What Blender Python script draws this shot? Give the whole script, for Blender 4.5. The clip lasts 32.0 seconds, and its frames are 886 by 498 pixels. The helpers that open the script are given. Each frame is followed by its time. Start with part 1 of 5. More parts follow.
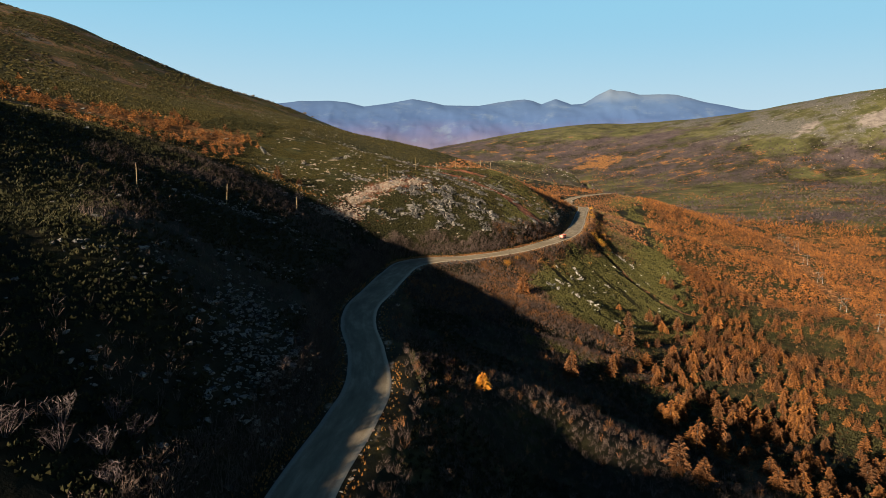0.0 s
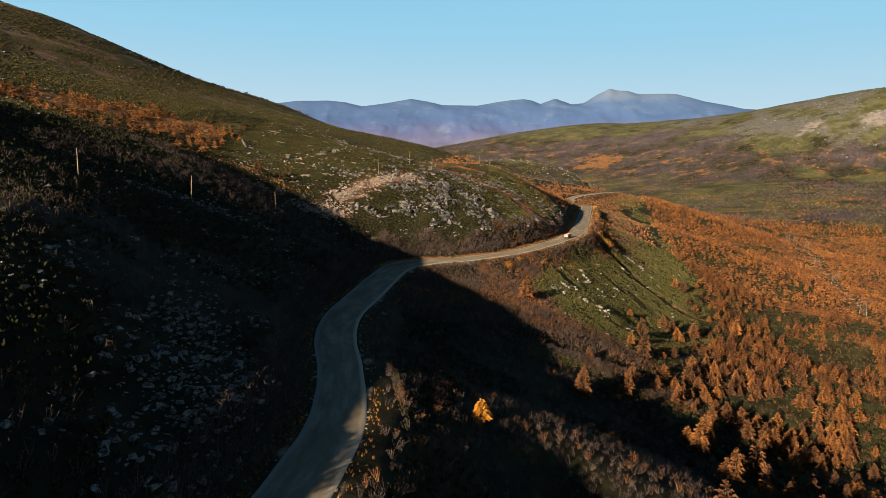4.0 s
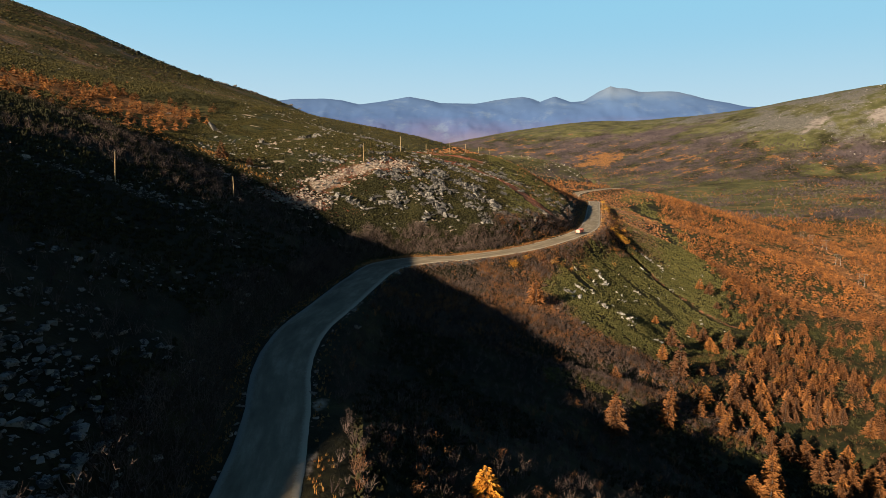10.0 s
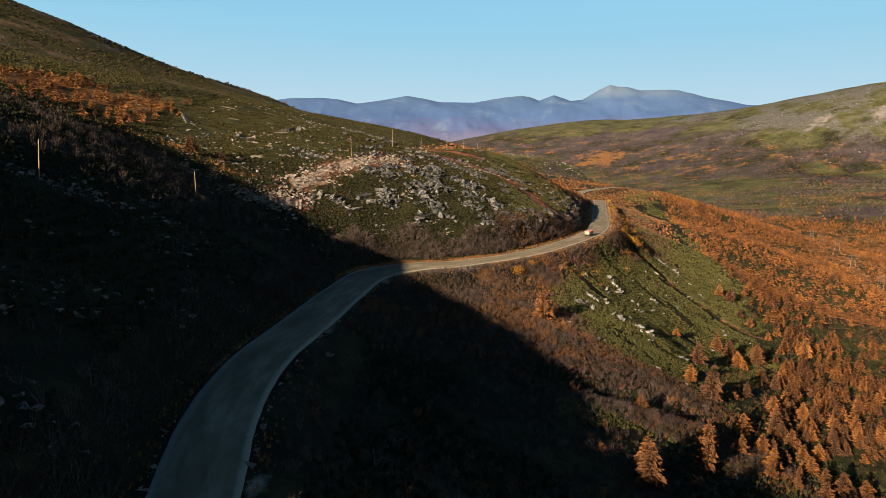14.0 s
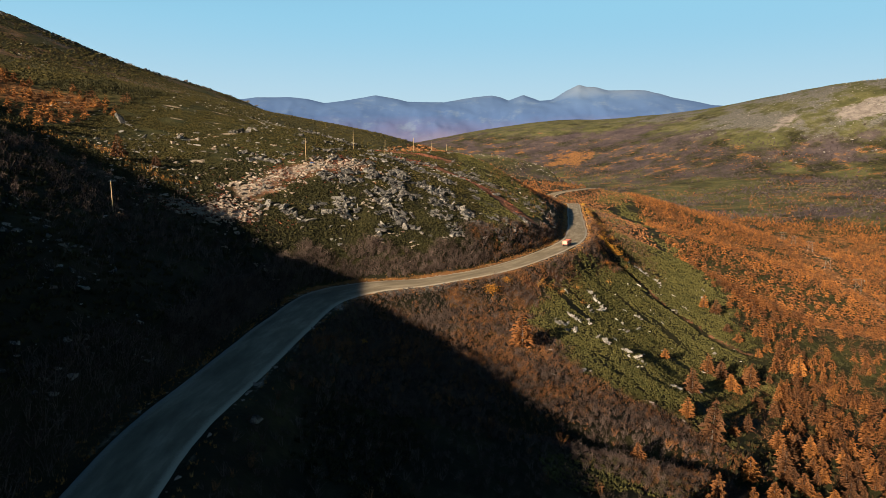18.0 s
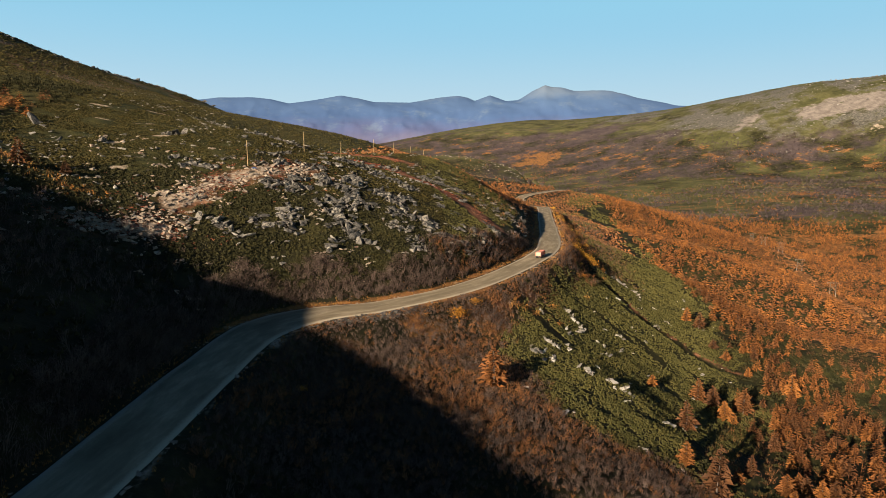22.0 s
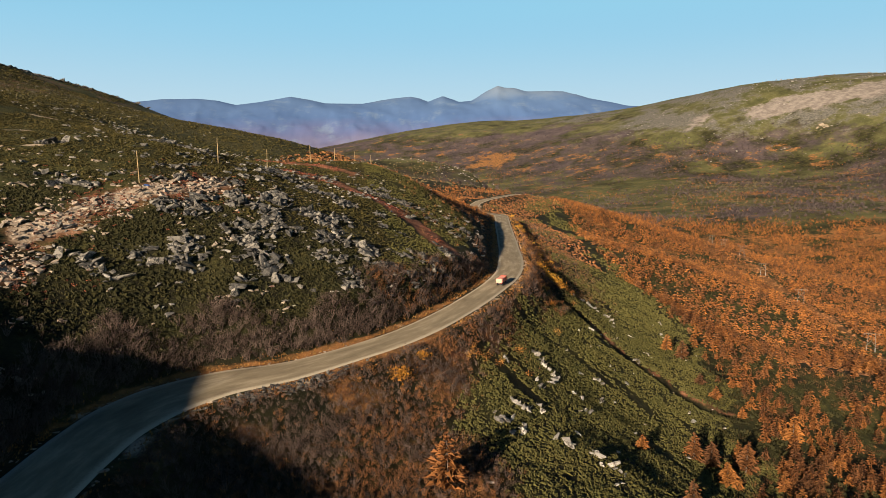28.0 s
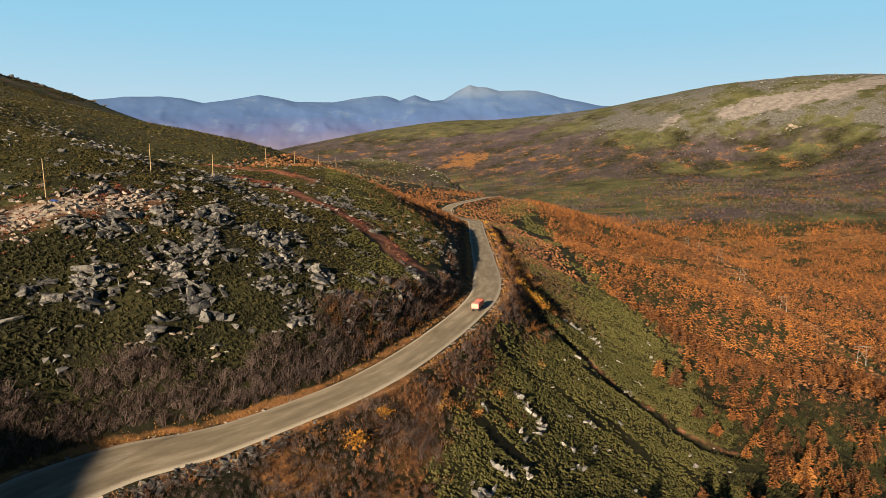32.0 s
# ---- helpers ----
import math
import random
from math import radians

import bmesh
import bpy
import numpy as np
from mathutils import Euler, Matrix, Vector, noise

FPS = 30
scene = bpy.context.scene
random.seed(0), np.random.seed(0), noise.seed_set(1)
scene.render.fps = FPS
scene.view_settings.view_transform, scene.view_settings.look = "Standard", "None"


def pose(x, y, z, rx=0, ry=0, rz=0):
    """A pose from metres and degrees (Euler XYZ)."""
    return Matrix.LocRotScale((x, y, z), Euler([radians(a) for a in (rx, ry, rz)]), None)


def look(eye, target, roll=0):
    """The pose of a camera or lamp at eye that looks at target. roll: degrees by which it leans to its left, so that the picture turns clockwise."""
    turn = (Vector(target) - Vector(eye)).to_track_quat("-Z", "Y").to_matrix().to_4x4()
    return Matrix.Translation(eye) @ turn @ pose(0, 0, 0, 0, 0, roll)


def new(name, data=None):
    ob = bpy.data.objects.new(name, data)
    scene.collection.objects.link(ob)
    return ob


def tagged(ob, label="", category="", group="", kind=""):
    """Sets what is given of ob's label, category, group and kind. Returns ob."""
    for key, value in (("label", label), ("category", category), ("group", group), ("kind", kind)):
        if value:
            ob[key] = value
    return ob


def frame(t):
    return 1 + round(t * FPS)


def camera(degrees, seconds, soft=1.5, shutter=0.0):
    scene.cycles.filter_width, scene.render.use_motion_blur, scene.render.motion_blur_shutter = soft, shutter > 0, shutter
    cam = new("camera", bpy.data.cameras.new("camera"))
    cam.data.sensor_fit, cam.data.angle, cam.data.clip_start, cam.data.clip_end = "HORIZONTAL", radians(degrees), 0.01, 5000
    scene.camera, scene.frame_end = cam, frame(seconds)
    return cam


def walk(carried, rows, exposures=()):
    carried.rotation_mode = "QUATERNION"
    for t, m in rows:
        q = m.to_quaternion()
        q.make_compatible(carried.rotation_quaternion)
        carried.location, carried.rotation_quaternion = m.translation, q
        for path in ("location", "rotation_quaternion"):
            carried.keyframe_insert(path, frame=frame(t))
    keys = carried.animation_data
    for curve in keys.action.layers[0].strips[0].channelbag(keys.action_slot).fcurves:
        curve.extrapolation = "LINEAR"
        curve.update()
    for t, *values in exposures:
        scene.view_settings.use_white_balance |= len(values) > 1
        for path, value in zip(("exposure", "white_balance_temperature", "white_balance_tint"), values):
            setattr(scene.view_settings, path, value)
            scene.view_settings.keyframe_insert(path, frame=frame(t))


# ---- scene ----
cam = camera(67.9, 32.0, soft=0.8)
PATH = [
    (0, (-1.897, 2.383, 93.567), (-1.87, 4.361, 93.275), 0.8),
    (1, (-1.2, 9.722, 92.775), (-1.172, 11.701, 92.485), 0.8),
    (2, (-0.448, 18.082, 91.604), (-0.42, 20.06, 91.313), 0.7),
    (3, (0.132, 27.224, 90.067), (0.162, 29.202, 89.777), 0.8),
    (6, (1.946, 55.085, 84.879), (1.976, 57.064, 84.59), 0.6),
    (7, (2.362, 63.642, 83.54), (2.393, 65.621, 83.251), 0.7),
    (8, (2.815, 72.778, 81.812), (2.848, 74.757, 81.524), 0.7),
    (9, (3.372, 81.63, 80.319), (3.405, 83.609, 80.031), 0.7),
    (10, (3.858, 90.57, 78.859), (3.892, 92.549, 78.57), 0.7),
    (11, (4.397, 99.347, 77.509), (4.431, 101.325, 77.22), 0.7),
    (12, (4.794, 108.116, 76.462), (4.828, 110.095, 76.173), 0.7),
    (13, (5.431, 116.898, 75.699), (5.466, 118.877, 75.41), 0.6),
    (16, (7.167, 142.187, 76.617), (7.231, 144.165, 76.327), 0.6),
    (17, (8.15, 149.279, 77.31), (8.251, 151.255, 77.02), 0.5),
    (18, (9.05, 157.222, 77.621), (9.176, 159.197, 77.332), 0.5),
    (19, (10.096, 164.766, 77.904), (10.239, 166.74, 77.616), 0.3),
    (20, (11.027, 172.586, 78.418), (11.191, 174.558, 78.13), 0.4),
    (21, (12.166, 180.588, 78.899), (12.357, 182.558, 78.61), 0.3),
    (22, (14.29, 189.564, 78.892), (14.512, 191.531, 78.605), 0.3),
    (23, (16.475, 198.884, 78.576), (16.725, 200.847, 78.289), 0.2),
    (24, (18.224, 207.842, 78.891), (18.495, 209.803, 78.605), 0.1),
    (25, (19.275, 214.973, 80.41), (19.561, 216.931, 80.121), 0.2),
    (28, (24.754, 237.708, 82.314), (25.108, 239.656, 82.03), -0.2),
    (29, (26.584, 245.793, 82.83), (26.959, 247.736, 82.546), -0.3),
    (30, (28.357, 253.399, 83.568), (28.754, 255.338, 83.283), -0.3),
    (31, (30.311, 261.715, 84.318), (30.729, 263.65, 84.032), -0.3),
    (32, (32.273, 269.507, 85.328), (32.708, 271.438, 85.041), -0.1),
]
walk(cam, [(t, look(eye, target, roll)) for t, eye, target, roll in PATH])

# ---- light ----
SUN_FROM = Vector((-0.616, -0.788, 0.287)).normalized()
world = bpy.data.worlds.new("sky")
scene.world = world
world.use_nodes = True
wn = world.node_tree.nodes
sky = wn.new("ShaderNodeTexSky")
sky.sky_type = "NISHITA"
sky.sun_disc = False
sky.sun_elevation = math.asin(SUN_FROM.z)
sky.sun_rotation = math.atan2(SUN_FROM.x, SUN_FROM.y)
sky.altitude = 600
sky.dust_density = 0.1
sky.air_density = 0.85
sky.ozone_density = 1.1
wn["Background"].inputs["Strength"].default_value = 0.0610
# clear dry air: a pale haze low over the horizon turns blue with height and goes over into the deep sky above
split, whole = wn.new("ShaderNodeSeparateColor"), wn.new("ShaderNodeCombineColor")
height = wn.new("ShaderNodeSeparateXYZ")
world.node_tree.links.new(sky.outputs["Color"], split.inputs[0])
world.node_tree.links.new(wn.new("ShaderNodeTexCoord").outputs["Generated"], height.inputs[0])


def sky_step(op, one, two):
    node = wn.new("ShaderNodeMath")
    node.operation = op
    for socket, given in zip(node.inputs, (one, two)):
        if isinstance(given, float):
            socket.default_value = given
        else:
            world.node_tree.links.new(given, socket)
    return node.outputs[0]


def sky_range(low, high, first, last):
    node = wn.new("ShaderNodeMapRange")
    node.interpolation_type = "SMOOTHSTEP"
    world.node_tree.links.new(height.outputs["Z"], node.inputs["Value"])
    for socket, given in zip(("From Min", "From Max", "To Min", "To Max"), (low, high, first, last)):
        node.inputs[socket].default_value = given
    return node.outputs["Result"]


above = sky_range(0.16, 0.42, 0.0, 1.0)
for k, (power, gain, haze, top) in enumerate(((2.6, 0.122, 3.22, 1.72), (2.2, 0.143, 4.14, 3.55), (1.9, 0.146, 4.66, 4.75))):
    deep = sky_step("MINIMUM", sky_step("MULTIPLY", sky_step("POWER", split.outputs[k], power), gain), haze)
    low = sky_range(0.0, 0.21, haze, top)
    value = sky_step("ADD", low, sky_step("MULTIPLY", above, sky_step("SUBTRACT", deep, low)))
    world.node_tree.links.new(value, whole.inputs[k])
world.node_tree.links.new(whole.outputs[0], wn["Background"].inputs["Color"])
sun = new("sun", bpy.data.lights.new("sun", "SUN"))
sun.data.energy = 5.0
sun.data.angle = radians(0.5)
sun.data.color = (1.0, 0.84, 0.64)
sun.matrix_world = look(SUN_FROM * 100, (0, 0, 0))
scene.view_settings.exposure = 1.52


# ---- noise and plan ----
def value_noise(x, y, seed=0):
    """Smooth noise between 0 and 1 on a unit lattice."""
    xi, yi = np.floor(x).astype(np.int64), np.floor(y).astype(np.int64)
    u, v = x - xi, y - yi
    u, v = u * u * (3 - 2 * u), v * v * (3 - 2 * v)

    def corner(a, b):
        n = (a * 374761393 + b * 668265263 + seed * 974634777) & 0xFFFFFFFF
        n = ((n ^ (n >> 13)) * 1274126177) & 0xFFFFFFFF
        return ((n ^ (n >> 16)) & 0xFFFF) / 65535.0

    low = corner(xi, yi) * (1 - u) + corner(xi + 1, yi) * u
    high = corner(xi, yi + 1) * (1 - u) + corner(xi + 1, yi + 1) * u
    return low * (1 - v) + high * v


def fbm(x, y, size, octaves=4, seed=0):
    """Layered noise, about -1 to 1, with its largest forms `size` metres across."""
    total, gain, reach = 0.0, 1.0, 0.0
    for k in range(octaves):
        total = total + gain * (2 * value_noise(x / size + 17.3 * k, y / size - 9.1 * k, seed + k) - 1)
        reach += gain
        gain, size = gain * 0.5, size * 0.5
    return total / reach


def smooth(a, b, v):
    v = np.clip((v - a) / (b - a), 0, 1)
    return v * v * (3 - 2 * v)


GROUND_LEVEL = 71.6
# hills and hollows as round swells: x, y, radius, height
FAR_SWELLS = [
    (4000, 2900, 1400, 196.8), (-3200, -2700, 1400, 196.2), (-3200, 3700, 1400, 181.3), (-3000, 100, 650, 236.4), (-200, 3700, 650, -107.6),
    (-1000, 2900, 650, 55.2), (600, 2500, 650, -166.2), (2200, 2100, 650, 133.6), (600, 3700, 650, 203), (3000, 100, 650, 89),
    (1800, 2900, 650, 196.6), (-680, 1220, 300, 177.6), (-1040, 1760, 300, 120.6), (760, 680, 300, -169.6), (1300, 1220, 300, -99.4),
    (-860, -400, 300, 141.3), (-860, 500, 300, 200.3), (580, -400, 300, -123.2), (580, 1580, 300, -67.6), (1480, 1940, 300, -121.9),
    (-1220, 1220, 300, 127.8), (760, -40, 300, -86.4), (-1220, 1940, 300, 144.1), (1120, 500, 300, 26.4), (-1400, 1220, 300, 179.5),
    (-680, -40, 300, 108.2), (-140, 1760, 300, 57.9), (-1040, 2120, 300, 105.4),
]
MID_SWELLS = [
    (120, -20, 150, -64.7), (-240, 700, 150, 27.9), (300, 250, 150, -88.9), (-240, -110, 150, 33.1), (300, 1240, 150, 7.9),
    (120, 1060, 150, -24.4), (-420, 1150, 150, -10.1), (120, -200, 150, -23.2), (-150, 1060, 150, 23.3), (660, 1150, 150, -46.7),
    (450, 450, 80, -14.6), (450, 750, 80, -17.3), (350, 900, 80, -20.8), (200, 750, 80, -14.4), (50, 800, 80, 9),
    (-100, 900, 80, 4.4), (-200, 300, 80, 2.8), (250, 600, 80, -50.7), (-250, 200, 80, 17.9), (200, 850, 80, -8.8),
    (400, 600, 80, -26.7), (450, 900, 80, -16.1), (0, 900, 80, 12.1),
]
NEAR_SWELLS = [
    (-140, 590, 45, 6.5), (-110, 290, 45, -8.8), (-20, 560, 45, 14.6), (-140, 470, 45, -6.2), (130, 350, 45, -15.1),
    (-20, 410, 45, -7.6), (70, 230, 45, -16.3), (-20, 110, 45, -7.7), (-20, 620, 45, -8.3), (160, 470, 45, -11.1),
    (-20, 350, 45, -23.3), (70, 500, 45, 1.6), (-20, 260, 45, -26.7), (-20, 500, 45, 1), (160, 410, 45, -23.5),
    (70, 620, 45, 24), (-50, 560, 45, -2), (70, 290, 45, -13.3), (160, 530, 45, -15.2), (40, 380, 45, -18.6),
    (-50, 170, 45, -11.5), (250, 440, 45, -29.2), (-80, 410, 45, -11.2), (190, 620, 45, 11.9), (220, 590, 45, 8.7),
    (130, 290, 45, -16.3), (100, 440, 45, -15.7), (130, 620, 45, -13.5), (40, 560, 45, -20.3),
]

# the shoulder above the road, partly unseen, shaped to throw shade over the slope
SHOULDER = [(-160, -72, 18, 6), (-126, -100, 28, -5), (-296, -78, 26, -1), (-80, 158, 23, 11), (-92, 197, 14, 4.8), (-87, 177, 11, 2.6), (24, 150, 15, -11), (31, 176, 14, -8), (-174, 240, 30, -4.6), (-205, 128, 59, -14), (-214, -24, 42, -6), (-265, -28, 56, -5), (-120, 174, 35, -7), (-376, 1557, 112, 32), (92, 622, 30, -5), (44, 546, 25, 8), (133.5, 533, 9, 3.5)]
# the road's centre line: x, y, z
ROAD = [(-26, -60, 39.5), (-26, 20, 38), (-26, 60, 37), (-24, 106, 35.8), (-20, 140, 35), (-18.5, 165, 34.4), (-22.5, 198, 33.5), (-28, 230, 32.5),
        (-30, 262, 31.6), (-27, 295, 30.9), (-22, 345, 30), (-16, 374, 29.6), (-2, 391, 29.5), (16, 400, 29.5), (44, 421, 29.8), (69, 452, 30.2),
        (97, 498, 30.8), (112, 537, 30.8), (132, 612, 29.6), (157, 712, 28.5), (172, 770, 28.2), (182, 815, 27.8), (186, 865, 24.5), (186, 920, 22.5), (194, 968, 25),
        (212, 1005, 27.4), (240, 1048, 28), (278, 1108, 27.5), (305, 1160, 25), (330, 1260, 16), (345, 1420, 5), (330, 1600, 0)]
HALF_ROAD = 6.2
# unseen gap added to let sun onto the road: place across the sun's way, height of the lowest ray
SUN_GAP = [(-166, 96), (-156, 89), (-148, 84.6), (-140, 80.2), (-135, 77), (-131, 73.5), (-128, 71.0), (-124, 70.2), (-118, 69.2), (-112, 66.8), (-108, 66.3), (-102, 63.1), (-97, 61.2), (-90, 57.6), (-85, 56.8), (-80, 56.2), (-60, 58), (-40, 60), (-20, 75), (0, 96)]
# the low rocky knoll far behind the spur
KNOLL = [(215, 1610, 75, 46), (320, 1540, 60, 36)]


def spline(points, step=2.0):
    """A smooth line through the points, about `step` metres between samples."""
    p = np.array(points, float)
    p = np.vstack([2 * p[0] - p[1], p, 2 * p[-1] - p[-2]])
    out = []
    for a, b, c, d in zip(p[:-3], p[1:-2], p[2:-1], p[3:]):
        n = max(2, int(np.linalg.norm(c - b) / step))
        u = (np.arange(n) / n)[:, None]
        out.append(0.5 * (2 * b + (c - a) * u + (2 * a - 5 * b + 4 * c - d) * u ** 2 + (3 * b - a - 3 * c + d) * u ** 3))
    return np.vstack(out + [p[-2:-1]])


LINE = spline(ROAD)
TANGENT = np.gradient(LINE, axis=0)
TANGENT[:, 2] = 0
TANGENT /= np.linalg.norm(TANGENT, axis=1)[:, None]
ACROSS = np.stack([TANGENT[:, 1], -TANGENT[:, 0], 0 * TANGENT[:, 0]], 1)


def widening(y, left):
    """By how much the road is wider than usual, on either side, where it swings round the gully mouth."""
    if left:
        return np.interp(y, [200, 240, 345, 368, 384, 394, 402], [0, 1.5, 1.6, 2.8, 4.6, 3.2, 0])
    return np.interp(y, [220, 280, 345, 375, 395, 410], [0, 0.9, 2.0, 2.6, 1.8, 0])


def road_offset(x, y):
    """How far right of the road's usual edge line a place lies (left: negative), counted from the centre, and the road's height there."""
    x, y = np.ravel(x), np.ravel(y)
    off, high = np.where(x < 100, -999.0, 999.0), np.zeros(x.shape)
    near = np.flatnonzero((x > -160) & (x < 460) & (y > -160) & (y < 1700))
    for some in np.array_split(near, max(1, len(near) // 4000)):
        d2 = (x[some, None] - LINE[None, :, 0]) ** 2 + (y[some, None] - LINE[None, :, 1]) ** 2
        k = d2.argmin(1)
        side = (x[some] - LINE[k, 0]) * ACROSS[k, 0] + (y[some] - LINE[k, 1]) * ACROSS[k, 1]
        away = np.sqrt(d2[np.arange(len(some)), k])
        more = np.where(side < 0, widening(LINE[k, 1], True), widening(LINE[k, 1], False))
        off[some] = np.sign(side) * np.where(away < HALF_ROAD + more, away * HALF_ROAD / (HALF_ROAD + more), away - more)
        high[some] = LINE[k, 2]
    return off, high


def natural(x, y):
    z = np.full(np.shape(x), GROUND_LEVEL)
    for a, b, r, h in FAR_SWELLS + MID_SWELLS + NEAR_SWELLS + SHOULDER + KNOLL:
        z = z + h * np.exp(-0.5 * ((x - a) ** 2 + (y - b) ** 2) / r ** 2)
    # cut the unseen shoulder down to these rays, for sun on the road
    along, across = -0.616 * x - 0.788 * y, 0.788 * x - 0.616 * y
    ray = np.interp(across, [c for c, _ in SUN_GAP], [h for _, h in SUN_GAP]) + 0.287 * along
    z = np.where(along > -42, np.where(z > ray, z + (ray - z) * smooth(-42, -15, along), z), z)
    near = (x > 15) & (x < 185) & (y > 280) & (y < 345)
    if near.any():
        z[near] -= 4.2 * trail(x[near], y[near], DITCH, 3.6)
    near = (x > 90) & (x < 210) & (y > 430) & (y < 560)
    if near.any():
        z[near] -= 2.6 * trail(x[near], y[near], TRENCH, 3.2)
    far = smooth(500, 2200, np.hypot(x, y - 200))
    z = z + (0.9 - 0.3 * far) * fbm(x, y, 14, 3, 3) + far * 14 * fbm(x, y, 420, 5, 8) * smooth(-60, 120, z + 40)
    return z


def terrain(x, y, bed=0.12):
    shape = np.shape(x)
    x, y = np.ravel(x).astype(float), np.ravel(y).astype(float)
    z = natural(x, y)
    off, high = road_offset(x, y)
    keep = np.where(off < 0, smooth(HALF_ROAD + 0.8, HALF_ROAD + 11, -off), smooth(HALF_ROAD + 0.8, HALF_ROAD + 14, off))
    return np.reshape(z * keep + (high - bed) * (1 - keep), shape)


# ---- materials ----
def node_material(name, build):
    m = bpy.data.materials.new(name)
    m.use_nodes = True
    build(m.node_tree.nodes, m.node_tree.links, m.node_tree.nodes["Principled BSDF"])
    return m


def math_node(n, l, op, one, two):
    node = n.new("ShaderNodeMath")
    node.operation = op
    for k, v in enumerate((one, two)):
        if isinstance(v, (int, float)):
            node.inputs[k].default_value = v
        else:
            l.new(v, node.inputs[k])
    return node.outputs[0]


def noise_node(n, l, size, detail=4.0, rough=0.6, where=None):
    """Noise with forms about `size` metres across."""
    tex = n.new("ShaderNodeTexNoise")
    tex.inputs["Scale"].default_value = 1.0 / size
    tex.inputs["Detail"].default_value = detail
    tex.inputs["Roughness"].default_value = rough
    if where is None:
        where = n.new("ShaderNodeTexCoord").outputs["Object"]
    l.new(where, tex.inputs["Vector"])
    return tex.outputs["Fac"]


def ramp_node(n, l, value, stops):
    r = n.new("ShaderNodeValToRGB")
    while len(r.color_ramp.elements) < len(stops):
        r.color_ramp.elements.new(0.5)
    for e, (at, colour) in zip(r.color_ramp.elements, stops):
        e.position, e.color = at, (*colour, 1)
    l.new(value, r.inputs["Fac"])
    return r.outputs["Color"]


def mix_node(n, l, fac, one, two):
    m = n.new("ShaderNodeMix")
    m.data_type = "RGBA"
    if isinstance(fac, (int, float)):
        m.inputs[0].default_value = fac
    else:
        l.new(fac, m.inputs[0])
    for socket, v in ((m.inputs[6], one), (m.inputs[7], two)):
        if isinstance(v, tuple):
            socket.default_value = (*v, 1)
        else:
            l.new(v, socket)
    return m.outputs[2]


def step_node(n, l, value, low, high):
    m = n.new("ShaderNodeMapRange")
    m.interpolation_type = "SMOOTHSTEP"
    l.new(value, m.inputs["Value"])
    m.inputs["From Min"].default_value, m.inputs["From Max"].default_value = low, high
    return m.outputs["Result"]


def attribute_node(n, name):
    at = n.new("ShaderNodeAttribute")
    at.attribute_name = name
    return at.outputs["Fac"]


def bump_node(n, l, b, height, strength, distance):
    bump = n.new("ShaderNodeBump")
    bump.inputs["Strength"].default_value, bump.inputs["Distance"].default_value = strength, distance
    l.new(height, bump.inputs["Height"])
    l.new(bump.outputs["Normal"], b.inputs["Normal"])


def simple(name, colour, rough=0.85, vary=0.25, size=0.5, metal=0.0):
    """A material whose colour wanders a little over its surface."""
    def build(n, l, b):
        f = noise_node(n, l, size)
        l.new(ramp_node(n, l, f, [(0.3, tuple(c * (1 - vary) for c in colour)), (0.7, tuple(min(1, c * (1 + vary)) for c in colour))]), b.inputs["Base Color"])
        b.inputs["Roughness"].default_value = rough
        b.inputs["Metallic"].default_value = metal
        b.inputs["Specular IOR Level"].default_value = 0.3
    return node_material(name, build)


def foliage(name, stops, thing=False, patch=25.0, single=0.55, each=0.22):
    """Leaves or twigs: the tone differs from plant to plant, from shoot to shoot and from patch to patch."""
    def build(n, l, b):
        plant = n.new("ShaderNodeObjectInfo").outputs["Random"] if thing else attribute_node(n, "tone")
        shoot = n.new("ShaderNodeNewGeometry").outputs["Random Per Island"]
        v = math_node(n, l, "ADD", math_node(n, l, "MULTIPLY", plant, single), (0.55 - single) / 2)
        v = math_node(n, l, "ADD", v, math_node(n, l, "ADD", math_node(n, l, "MULTIPLY", shoot, each), (0.22 - each) / 2))
        geo = n.new("ShaderNodeNewGeometry").outputs["Position"]
        v = math_node(n, l, "ADD", v, math_node(n, l, "MULTIPLY", noise_node(n, l, patch, 2.0, 0.5, geo), 0.3))
        l.new(ramp_node(n, l, v, stops), b.inputs["Base Color"])
        b.inputs["Roughness"].default_value = 0.8
        b.inputs["Specular IOR Level"].default_value = 0.12
    return node_material(name, build)


